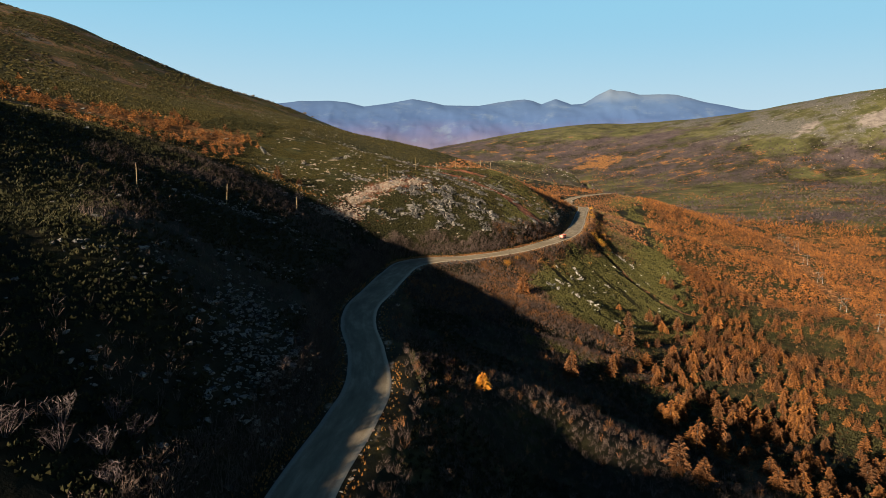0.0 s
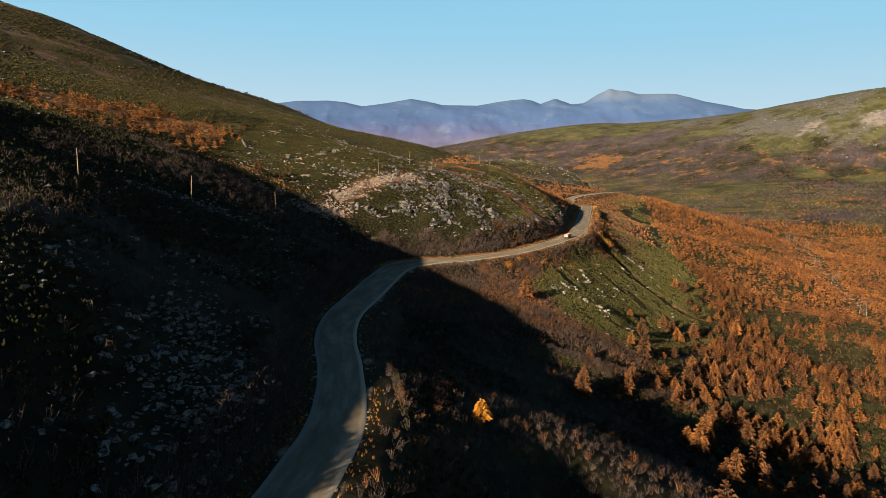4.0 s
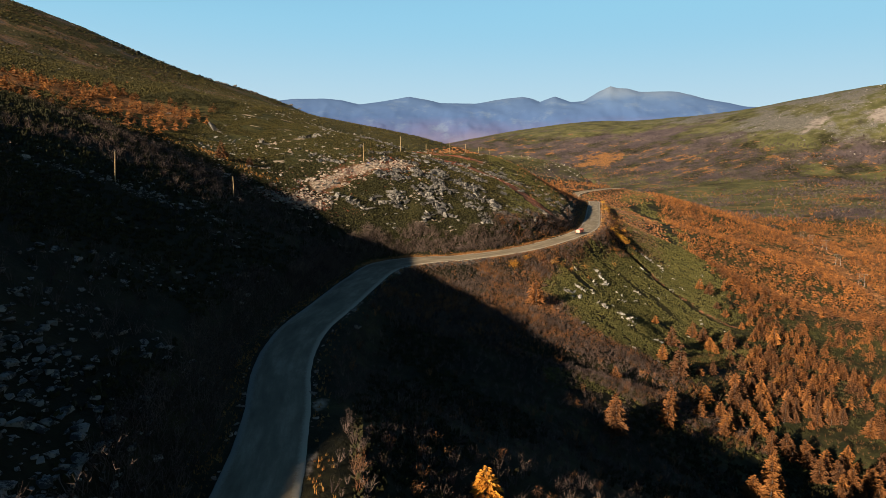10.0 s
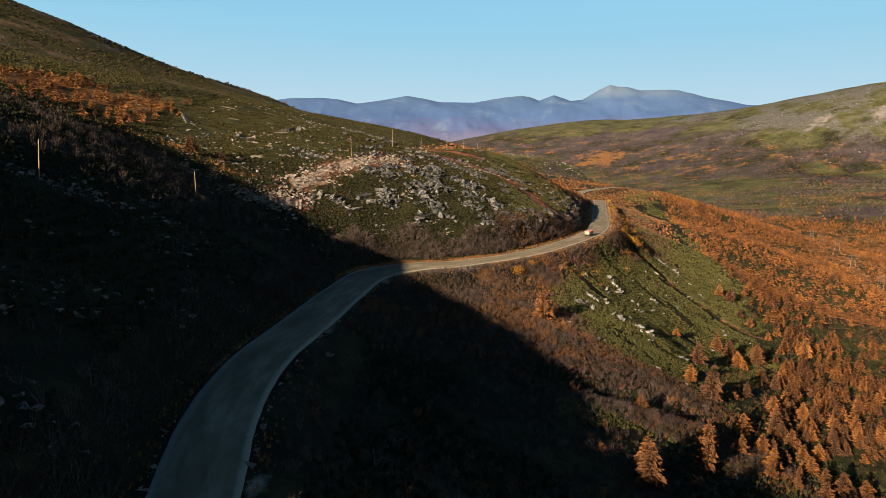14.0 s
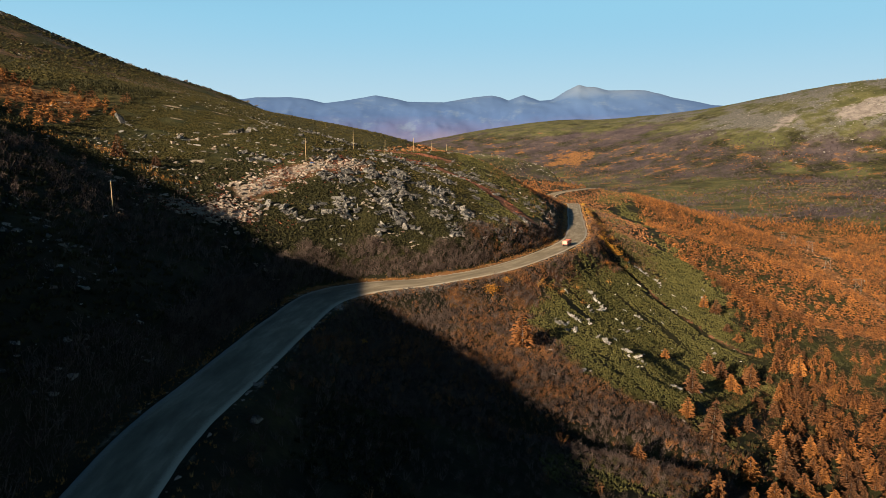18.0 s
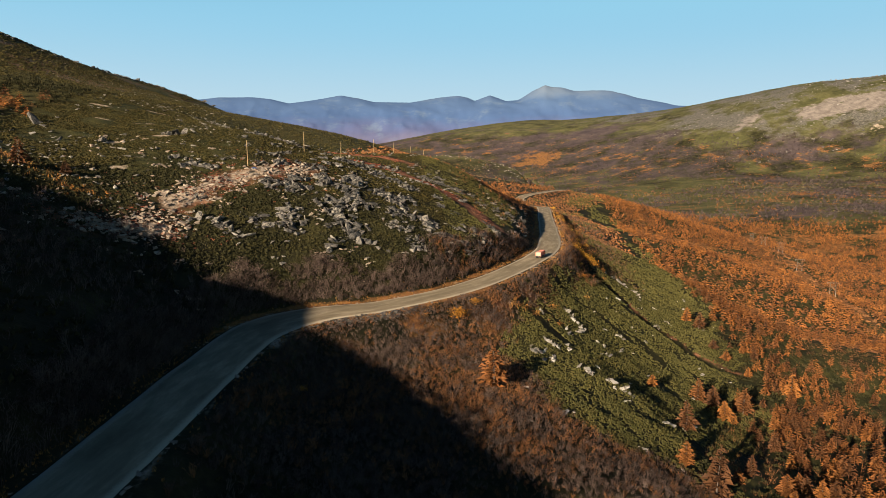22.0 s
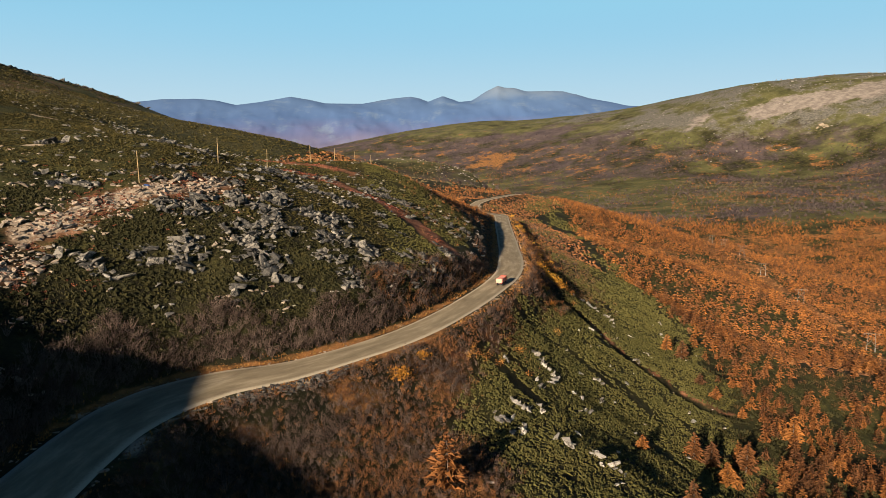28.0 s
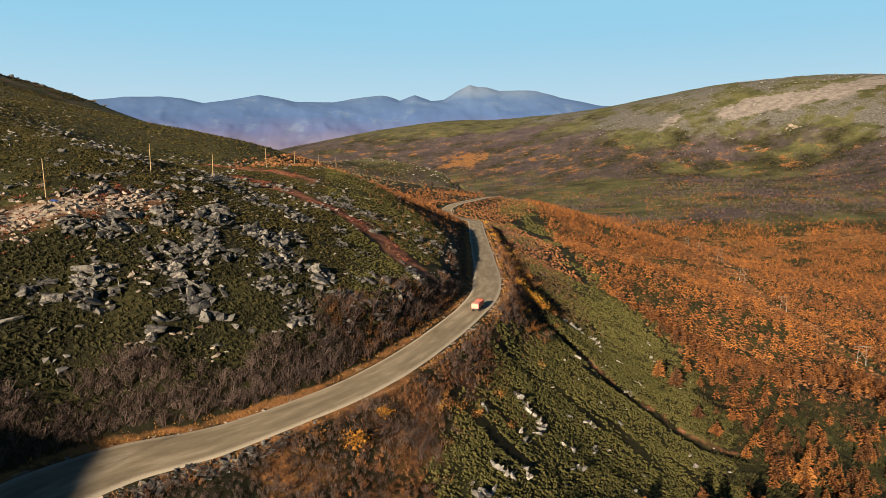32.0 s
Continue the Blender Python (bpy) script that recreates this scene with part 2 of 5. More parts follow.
def ground_build(n, l, b):
    fine, mid, wide = noise_node(n, l, 1.6, 5.0, 0.7), noise_node(n, l, 18.0, 6.0, 0.65), noise_node(n, l, 130.0, 10.0, 0.70)
    moved = n.new("ShaderNodeVectorMath")
    moved.inputs[1].default_value = (913, 417, 0)
    l.new(n.new("ShaderNodeTexCoord").outputs["Object"], moved.inputs[0])
    wide2, patchy = noise_node(n, l, 110.0, 10.0, 0.74, moved.outputs[0]), noise_node(n, l, 60.0, 8.0, 0.7, moved.outputs[0])
    clump = noise_node(n, l, 6.0, 6.0, 0.7)
    grain = ramp_node(n, l, fine, [(0.3, (0.003, 0.003, 0.002)), (0.7, (0.014, 0.012, 0.007))])
    cover = ramp_node(n, l, mid, [(0.35, (0.010, 0.010, 0.0045)), (0.5, (0.022, 0.019, 0.008)), (0.65, (0.038, 0.024, 0.011))])
    col = mix_node(n, l, 0.6, grain, cover)

    def zone(name, low_tone, high_tone, wobble, sharp=0.12, gain=1.5, grainy=fine):
        """Lays a zone of the plan over what is there; its edge follows the noise."""
        nonlocal col
        f = math_node(n, l, "ADD", attribute_node(n, name), math_node(n, l, "MULTIPLY", math_node(n, l, "SUBTRACT", wobble, 0.5), gain))
        tone = ramp_node(n, l, grainy, [(0.38, low_tone), (0.62, high_tone)])
        col = mix_node(n, l, step_node(n, l, f, 0.5 - sharp, 0.5 + sharp), col, tone)

    zone("heath", (0.018, 0.020, 0.007), (0.056, 0.050, 0.016), mid, 0.3, 2.0, clump)
    zone("tundra", (0.030, 0.028, 0.0088), (0.088, 0.068, 0.021), patchy, 0.35, 1.4, clump)
    zone("meadow", (0.050, 0.050, 0.0190), (0.112, 0.100, 0.039), wide, 0.22, 1.8, patchy)
    zone("birch", (0.042, 0.032, 0.033), (0.086, 0.063, 0.059), wide2, 0.22, 2.0, patchy)
    zone("rust", (0.085, 0.046, 0.017), (0.26, 0.115, 0.040), patchy, 0.12, 2.4, clump)
    zone("red", (0.105, 0.040, 0.021), (0.27, 0.118, 0.064), mid, 0.2, 1.5, clump)
    zone("stone", (0.052, 0.049, 0.040), (0.128, 0.115, 0.096), patchy, 0.16, 2.2, clump)
    zone("pale", (0.202, 0.151, 0.105), (0.353, 0.277, 0.202), mid)
    zone("scar", (0.118, 0.097, 0.082), (0.198, 0.167, 0.142), patchy, 0.10, 1.6, mid)
    l.new(col, b.inputs["Base Color"])
    b.inputs["Roughness"].default_value = 0.95
    b.inputs["Specular IOR Level"].default_value = 0.1
    bump_node(n, l, b, fine, 0.7, 0.6)


def road_build(n, l, b):
    side = attribute_node(n, "across")
    along = n.new("ShaderNodeCombineXYZ")
    l.new(math_node(n, l, "MULTIPLY", side, 1.0), along.inputs["X"])
    l.new(math_node(n, l, "MULTIPLY", attribute_node(n, "along"), 0.03), along.inputs["Y"])
    streak = noise_node(n, l, 0.55, 5.0, 0.65, along.outputs[0])
    fine, mid = noise_node(n, l, 0.5, 5.0, 0.75), noise_node(n, l, 9.0, 4.0, 0.6)
    col = ramp_node(n, l, streak, [(0.3, (0.140, 0.106, 0.064)), (0.5, (0.245, 0.192, 0.122)), (0.68, (0.41, 0.332, 0.222))])
    col = mix_node(n, l, math_node(n, l, "MULTIPLY", mid, 0.45), col, (0.180, 0.142, 0.092))
    edge = step_node(n, l, math_node(n, l, "ADD", math_node(n, l, "ABSOLUTE", side, 0.0), math_node(n, l, "MULTIPLY", fine, 0.30)), 0.86, 1.06)
    col = mix_node(n, l, edge, col, (0.44, 0.366, 0.262))
    col = mix_node(n, l, math_node(n, l, "MULTIPLY", fine, 0.35), col, (0.098, 0.078, 0.055))
    l.new(col, b.inputs["Base Color"])
    b.inputs["Roughness"].default_value = 0.95
    b.inputs["Specular IOR Level"].default_value = 0.15
    bump_node(n, l, b, fine, 0.5, 0.08)


def rock_material(name, low_tone, high_tone, lichen, grown=0.52):
    def build(n, l, b):
        geo = n.new("ShaderNodeNewGeometry")
        own = math_node(n, l, "ADD", math_node(n, l, "MULTIPLY", geo.outputs["Random Per Island"], 0.4), math_node(n, l, "MULTIPLY", n.new("ShaderNodeObjectInfo").outputs["Random"], 0.35))
        v = math_node(n, l, "ADD", own, math_node(n, l, "MULTIPLY", noise_node(n, l, 0.9, 6.0, 0.7, geo.outputs["Position"]), 0.5))
        col = ramp_node(n, l, v, [(0.25, low_tone), (0.85, high_tone)])
        col = mix_node(n, l, step_node(n, l, noise_node(n, l, 1.5, 6.0, 0.75, geo.outputs["Position"]), grown - 0.04, grown + 0.04), col, lichen)
        l.new(col, b.inputs["Base Color"])
        b.inputs["Roughness"].default_value = 0.9
        bump_node(n, l, b, noise_node(n, l, 0.6, 6.0, 0.75, geo.outputs["Position"]), 0.8, 0.18)
    return node_material(name, build)


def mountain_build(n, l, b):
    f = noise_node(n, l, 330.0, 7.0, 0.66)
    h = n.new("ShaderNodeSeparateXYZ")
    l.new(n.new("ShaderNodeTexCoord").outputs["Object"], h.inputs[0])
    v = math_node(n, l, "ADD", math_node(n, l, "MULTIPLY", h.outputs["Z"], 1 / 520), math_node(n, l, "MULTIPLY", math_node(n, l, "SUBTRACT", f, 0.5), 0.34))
    # distance haze is put into these blue and violet tones
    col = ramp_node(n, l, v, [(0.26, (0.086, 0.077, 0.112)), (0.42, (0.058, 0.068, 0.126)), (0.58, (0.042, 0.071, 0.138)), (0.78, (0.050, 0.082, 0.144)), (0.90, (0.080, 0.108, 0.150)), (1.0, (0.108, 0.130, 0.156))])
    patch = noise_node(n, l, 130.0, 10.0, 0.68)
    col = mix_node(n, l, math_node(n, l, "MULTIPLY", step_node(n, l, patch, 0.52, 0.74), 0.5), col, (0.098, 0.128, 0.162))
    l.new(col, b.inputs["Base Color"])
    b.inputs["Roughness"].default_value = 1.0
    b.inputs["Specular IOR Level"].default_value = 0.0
    # a faint glow of the same colour adds to the painted haze
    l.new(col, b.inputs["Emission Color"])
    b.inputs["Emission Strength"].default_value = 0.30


GROUND = node_material("ground_cover", ground_build)
ROAD_DIRT = node_material("road_dirt", road_build)
MOUNTAIN = node_material("hazed_mountain", mountain_build)
ROCK = rock_material("grey_granite", (0.022, 0.020, 0.018), (0.190, 0.166, 0.136), (0.016, 0.0145, 0.0125), 0.51)
BLEACHED = rock_material("bleached_granite", (0.055, 0.049, 0.043), (0.29, 0.258, 0.22), (0.05, 0.040, 0.033), 0.56)
PALE_ROCK = rock_material("fresh_rubble", (0.112, 0.081, 0.058), (0.295, 0.232, 0.172), (0.115, 0.046, 0.028), 0.58)
# pine in copies by light: this dark one mostly for shaded and crowded stands
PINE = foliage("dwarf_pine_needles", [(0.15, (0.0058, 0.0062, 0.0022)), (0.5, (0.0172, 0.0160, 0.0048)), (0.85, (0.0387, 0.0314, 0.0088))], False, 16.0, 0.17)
# sunlit copy of the same pine, lighter and more olive
HILL_PINE = foliage("sunlit_pine_needles", [(0.15, (0.0105, 0.0098, 0.0030)), (0.5, (0.030, 0.0250, 0.0066)), (0.85, (0.066, 0.049, 0.0125))], False, 14.0, 0.32, 0.16)
# lightened copy: puts sunlight into pine where the low sun only grazes
LIGHTENED_PINE = foliage("lightened_pine_needles", [(0.15, (0.0225, 0.0222, 0.0070)), (0.5, (0.051, 0.0462, 0.0132)), (0.85, (0.092, 0.075, 0.0200))], False, 16.0, 0.12, 0.12)
NEEDLES = [(0.15, (0.0473, 0.0228, 0.0114)), (0.4, (0.0801, 0.0341, 0.0132)), (0.65, (0.135, 0.0519, 0.015)), (0.95, (0.209, 0.0837, 0.02))]
LARCH = foliage("larch_needles", NEEDLES, True, 60.0)
LARCH_EDGE = foliage("larch_needles_edge", NEEDLES, False, 60.0)
# lighter than the near larches: distance haze put into the needle colour
LARCH_STUFF = foliage("larch_needles_hazy", [(0.15, (0.0477, 0.0244, 0.0122)), (0.4, (0.106, 0.0456, 0.0175)), (0.65, (0.196, 0.0763, 0.0212)), (0.95, (0.318, 0.129, 0.0297))], False, 60.0)
GOLD = simple("golden_needles", (0.42, 0.165, 0.014), 0.8, 0.3, 0.6)
TWIGS = foliage("bare_twigs", [(0.15, (0.0248, 0.0168, 0.0134)), (0.5, (0.0594, 0.0396, 0.0307)), (0.85, (0.109, 0.0772, 0.0614))])
RED_TWIGS = foliage("red_twigs", [(0.15, (0.0515, 0.0246, 0.0134)), (0.5, (0.1176, 0.0526, 0.0213)), (0.85, (0.2128, 0.0952, 0.0336))])
# tones raised by a quarter, as haze would lighten the far groves
BIRCH_TWIGS = foliage("birch_twigs", [(0.15, (0.025, 0.0187, 0.0194)), (0.5, (0.05, 0.0363, 0.035)), (0.85, (0.09, 0.0675, 0.0612))])
RED_LEAVES = foliage("red_bearberry_leaves", [(0.2, (0.060, 0.016, 0.010)), (0.5, (0.120, 0.032, 0.018)), (0.85, (0.19, 0.068, 0.034))])
# scrub colour also carries some distance haze, a quarter lighter
MEADOW_SHRUB = foliage("low_willow_scrub", [(0.15, (0.045, 0.04, 0.02)), (0.5, (0.0825, 0.0688, 0.0338)), (0.85, (0.138, 0.1, 0.05))])
YELLOW = foliage("yellow_willow_leaves", [(0.2, (0.15, 0.060, 0.009)), (0.5, (0.26, 0.120, 0.016)), (0.85, (0.37, 0.20, 0.029))], True)
GRASS = foliage("dry_grass", [(0.15, (0.102, 0.0428, 0.0126)), (0.5, (0.217, 0.0916, 0.02)), (0.85, (0.297, 0.171, 0.0514))])
BARK = simple("larch_bark", (0.0916, 0.0685, 0.0543), 0.9, 0.4, 0.3)
GREY_WOOD = simple("weathered_wood", (0.125, 0.110, 0.092), 0.85, 0.25, 0.4)
YELLOW_WOOD = simple("raw_pole_wood", (0.263, 0.188, 0.0974), 0.85, 0.25, 0.4)
CONCRETE = simple("pale_concrete", (0.20, 0.192, 0.18), 0.85, 0.12, 0.4)
STEEL = simple("dull_steel", (0.217, 0.217, 0.212), 0.5, 0.15, 0.3, 0.8)


# ---- plan of the plant cover ----
def larch_edge(y):
    """The uphill edge of the larch wood."""
    return np.interp(y, [60, 200, 250, 300, 350, 400, 450, 500, 540, 600, 700, 800, 1000, 1300], [108, 94, 82, 88, 104, 144, 170, 194, 206, 214, 236, 262, 318, 400])


def pine_edge(y):
    """The uphill edge of the dwarf pine below the road."""
    return np.interp(y, [335, 345, 357, 373, 385, 408, 447, 469, 520, 600], [120, 76, 66, 60, 55, 62, 84, 97, 128, 164])


def ellipse(x, y, cx, cy, rx, ry, turn=0.0):
    c, s_ = math.cos(radians(turn)), math.sin(radians(turn))
    u, v = (x - cx) * c + (y - cy) * s_, -(x - cx) * s_ + (y - cy) * c
    return np.exp(-((u / rx) ** 2 + (v / ry) ** 2))


def trail(x, y, points, width):
    """1 on a line of points, falling to 0 at about twice its width."""
    p = spline([(a, b, 0) for a, b in points], 3.0)
    best = np.full(np.shape(x), 1e9)
    for a, b, _ in p:
        best = np.minimum(best, (x - a) ** 2 + (y - b) ** 2)
    return np.exp(-best / width ** 2)


# boulder fields on the spur and beside the road: x, y, half length, half width, turn, share
BOULDER_FIELDS = [(-24, 440, 14, 8, -10, 1.0), (-18, 432, 10, 5, 0, 0.8), (0, 444, 13, 8, -15, 1.0), (6, 455, 9, 8, 0, 0.9), (22, 480, 36, 7, -42, 0.85),
                  (20, 462, 15, 6, -20, 0.7), (38, 449, 13, 7, -10, 0.95), (50, 471, 11, 7, 0, 0.7), (61, 460, 13, 6, 10, 1.0), (55, 572, 54, 9, -22, 0.65), (96, 552, 13, 7, -40, 0.9),
                  (-20, 459, 11, 4, 0, 0.8), (-66, 470, 11, 6, 0, 0.55), (-53, 469, 9, 5, 0, 0.55), (-41, 492, 15, 6, 0, 0.4), (-33, 539, 22, 8, 0, 0.35), (2, 548, 26, 10, -30, 0.45), (-75, 510, 6, 4, 0, 0.9)]
SHADE_FIELDS = [(-43, 150, 26, 11, 95, 1.0), (-52, 178, 20, 9, 100, 0.8), (-75, 165, 30, 8, 60, 0.4), (-88, 300, 34, 5, 40, 0.7), (-60, 250, 30, 7, 70, 0.3)]
RUBBLE_TRAIL = [(-70, 396), (-60, 405), (-55, 414), (-56, 426), (-55, 436), (-48, 445), (-42, 456), (-35, 466), (-28, 472), (-20, 477), (-15, 486)]
TRENCH = [(118, 528), (128, 520), (136, 513), (142, 497), (148, 481), (157, 471), (166, 461), (180, 459)]
RED_TRAIL = [(8, 600), (24, 584), (36, 571), (45, 560), (53, 547), (58, 539), (64, 531), (69, 517), (74, 505)]
RED_TOP = [(-12, 655), (4, 640), (20, 624), (42, 606)]
BIRCH_GROVES = [(1369, 2190, 60, 95, -39, 1.0), (1122, 1899, 100, 60, -32, 0.9), (1478, 1804, 60, 130, -77, 0.95), (963, 1340, 80, 110, -22, 0.95), (821, 1356, 100, 60, -36, 0.9), (1075, 1574, 55, 80, -30, 0.9), (1392, 2107, 60, 40, -41, 0.8),
                (1133, 2640, 150, 150, -65, 0.7), (980, 3000, 320, 150, 0, 0.8), (700, 3100, 260, 110, 0, 0.85), (916, 2247, 90, 60, -55, 0.85), (898, 1695, 45, 50, -62, 0.8), (1294, 1525, 45, 90, -57, 0.85), (1041, 2500, 110, 60, -40, 0.7)]
MEADOWS = [(1249, 2396, 135, 110, -51), (1301, 1980, 110, 90, -40), (779, 1936, 116, 120, -58), (961, 1971, 150, 90, -55), (1541, 1980, 115, 72, -61), (1687, 1936, 70, 90, -70), (977, 1262, 70, 90, -22), (1179, 2087, 70, 70, -31),
           (1359, 1847, 80, 90, -62), (640, 1800, 180, 110, 0), (520, 1560, 160, 90, 0)]
ORANGE_GROVES = [(1104, 2220, 55, 40, -41, 0.9), (1262, 2232, 52, 42, -34, 0.75), (891, 1550, 36, 45, -55, 0.8), (986, 1588, 65, 30, -42, 0.9), (839, 1655, 80, 60, -65, 0.6), (745, 1914, 53, 70, -58, 0.6), (1455, 1899, 44, 35, -62, 0.7),
                 (1129, 1502, 80, 34, -20, 0.8), (776, 1431, 60, 60, -47, 0.75), (1260, 1469, 30, 40, -42, 0.7), (702, 2600, 110, 60, 0, 0.7)]
SCAR = [(1560, 2360), (1640, 2335), (1720, 2285), (1809, 2240), (1891, 2205), (2022, 2215), (2130, 2240)]
PINE_STRIP = [(44, 290), (62, 299), (80, 302), (98, 300), (116, 296), (134, 288)]
# the ditch of a small stream below the scrub
DITCH = [(34, 306), (48, 308), (66, 312), (86, 319), (105, 323), (123, 318), (136, 310), (160, 302)]
# bare patches of pale lichen on the hillside: x, y, half length, half width
LICHEN = [(-94, 485, 5, 2.4), (-80, 504, 8, 2.2), (-94, 528, 7, 1.8), (-111, 523, 6, 1.8), (-121, 552, 9, 2), (-88, 600, 10, 2.5), (-77, 469, 2.6, 2.4), (-80, 453, 4, 2), (-100, 570, 8, 2), (-66, 560, 8, 2)]
LARCH_BELT = [(-262, 470), (-230, 495), (-200, 505), (-168, 500), (-130, 478)]
POWER_CUT = [(290, 380), (331, 472), (394, 618), (457, 765), (511, 893), (551, 990), (583, 1079), (640, 1220)]


def plan(x, y, off=None):
    """Shares of the kinds of cover at places of the plan."""
    x, y = np.asarray(x, float), np.asarray(y, float)
    if off is None:
        off = np.reshape(road_offset(x, y)[0], x.shape)
    w = {}
    far = smooth(1150, 1500, np.hypot(x * 0.55, y))
    valley = smooth(-12, 14, x - larch_edge(y)) * (1 - smooth(950, 1150, x)) * (1 - smooth(1300, 1460, y + 0.6 * np.maximum(0, x - 620))) * smooth(40, 140, y)
    # less heath left of the road below y 400: darker ground deepens the shade
    w["heath"] = 0.34 + 0.25 * valley + 0.08 * smooth(520, 620, y) - 0.15 * smooth(-14, -30, x) * (1 - smooth(300, 400, y)) + 0.45 * smooth(-10, -60, x) * smooth(380, 470, y) + 0.25 * smooth(30, -20, x) * smooth(540, 600, y)
    w["tundra"] = 0.75 * smooth(-100, -170, x) * smooth(400, 560, y) + 0.62 * smooth(60, -40, x) * smooth(600, 720, y) * (1 - smooth(1500, 2200, y)) * (x > -170)
    w["rust"] = np.maximum(valley * (0.18 + 0.30 * smooth(680, 950, y)), 0.62 * trail(x, y, LARCH_BELT, 36) * smooth(-125, -150, x))
    w["rust"] = np.maximum(w["rust"], 0.75 * trail(x, y, [(-185, 392), (-174, 420), (-146, 424), (-112, 437), (-82, 420)], 7.0))
    w["rust"] = np.maximum(w["rust"], 0.8 * trail(x, y, POWER_CUT, 9))
    w["rust"] = np.maximum(w["rust"], 0.8 * np.exp(-((np.abs(off) - HALF_ROAD - 1) / 2.0) ** 2) * (np.abs(off) > HALF_ROAD - 1) * smooth(340, 385, y))
    w["rust"] = np.maximum(w["rust"], far * 0.30 * (1 - smooth(60, 260, natural_low(x, y))))
    w["rust"] = np.maximum(w["rust"], 0.44 * smooth(-150, -320, x) * smooth(520, 800, y))
    w["rust"] = np.maximum(w["rust"], 0.35 * smooth(7, 11, off) * (1 - smooth(40, 70, off)) * smooth(300, 350, y) * (1 - smooth(-4, 6, x - pine_edge(y))) * (1 - smooth(520, 620, y)))
    for cx, cy, rx, ry, turn, share in ORANGE_GROVES:
        w["rust"] = np.maximum(w["rust"], 0.62 * share * ellipse(x, y, cx, cy, rx, ry, turn))
    w["red"] = np.maximum(np.maximum(0.95 * trail(x, y, RED_TRAIL, 7.5), 0.62 * trail(x, y, RED_TOP, 6.0)), 0.58 * trail(x, y, RUBBLE_TRAIL, 10.0))
    w["red"] = np.maximum(w["red"], 0.34 * np.exp(-((off - 16) / 12.0) ** 2) * smooth(330, 380, y) * (1 - smooth(480, 560, y)))
    w["red"] = np.maximum(w["red"], 0.8 * trail(x, y, [(a + 2.5, b + 3.0) for a, b in TRENCH[2:]], 2.2))
    w["pale"] = trail(x, y, RUBBLE_TRAIL, 6.5) * 0.64
    w["pale"] = np.maximum(w["pale"], 0.5 * np.exp(-((np.abs(off) - HALF_ROAD - 0.9) / 1.3) ** 2) * np.where(off > 0, 1.0, 0.75) * (np.abs(off) < 20))
    level = natural_low(x, y)
    slope = smooth(-25, 30, level) * (1 - smooth(110, 190, level))
    w["meadow"] = far * (0.64 - 0.30 * slope) + 0.30 * smooth(-30, -200, x) * smooth(380, 700, y)
    w["birch"] = far * (0.34 + 0.20 * slope) * (1 - smooth(150, 380, natural_low(x, y)))
    hill = smooth(70, 190, level) * smooth(700, 1300, x)
    w["stone"] = np.maximum(hill * (0.56 + 0.60 * fbm(x * 0.5 + y * 0.3, y * 0.5 - x * 0.3, 90, 3, 114)), 0.34 * smooth(-150, -300, x) * smooth(560, 760, y))
    for cx, cy, rx, ry, turn, share in BOULDER_FIELDS:
        w["stone"] = np.maximum(w["stone"], 0.34 * share * ellipse(x, y, cx, cy, rx, ry, turn))
    knoll = np.maximum(ellipse(x, y, 215, 1610, 110, 90), ellipse(x, y, 330, 1560, 90, 60))
    w["meadow"] = np.maximum(w["meadow"], 0.9 * knoll)
    w["birch"] = w["birch"] * (1 - knoll)
    w["rust"] = w["rust"] * (1 - knoll)
    w["rust"] = np.maximum(w["rust"], 0.85 * ellipse(x, y, 690, 2830, 150, 90))
    w["stone"] = np.maximum(w["stone"], 0.36 * knoll)
    for cx, cy, rx, ry, turn, share in BIRCH_GROVES:
        w["birch"] = np.maximum(w["birch"], share * ellipse(x, y, cx, cy, rx, ry, turn))
    for cx, cy, rx, ry, turn in MEADOWS:
        here = ellipse(x, y, cx, cy, rx, ry, turn)
        w["birch"] = w["birch"] * (1 - here)
        w["meadow"] = np.maximum(w["meadow"], 0.85 * here)
    w["scar"] = np.maximum(1.05 * trail(x, y, SCAR, 70), 0.9 * ellipse(x, y, 1395, 2472, 95, 40, 20))
    w["scar"] = np.maximum(w["scar"], 0.9 * ellipse(x, y, 1120, 1360, 45, 14, 60))
    w["pale"] = np.maximum(w["pale"], 0.9 * ellipse(x, y, 1605, 2122, 34, 26, 50))
    for cx, cy, rx, ry in LICHEN:
        w["pale"] = np.maximum(w["pale"], 0.8 * ellipse(x, y, cx, cy, rx, ry, 15))
    return w


def natural_low(x, y):
    """The broad lie of the land."""
    z = np.full(np.shape(x), GROUND_LEVEL)
    for a, b, r, h in FAR_SWELLS:
        z = z + h * np.exp(-0.5 * ((x - a) ** 2 + (y - b) ** 2) / r ** 2)
    return z


def mesh_attribute(me, name, values):
    at = me.attributes.new(name, "FLOAT", "POINT")
    at.data.foreach_set("value", np.ascontiguousarray(values, np.float32).ravel())


# ---- the ground ----
def graded(low, high, dense_low, dense_high, step, growth):
    """Grid lines: `step` apart in the dense stretch, ever wider outside it."""
    lines = list(np.arange(dense_low, dense_high + step, step))
    s = step
    while lines[-1] < high:
        s *= growth
        lines.append(lines[-1] + s)
    s = step
    while lines[0] > low:
        s *= growth
        lines.insert(0, lines[0] - s)
    return np.array(lines)


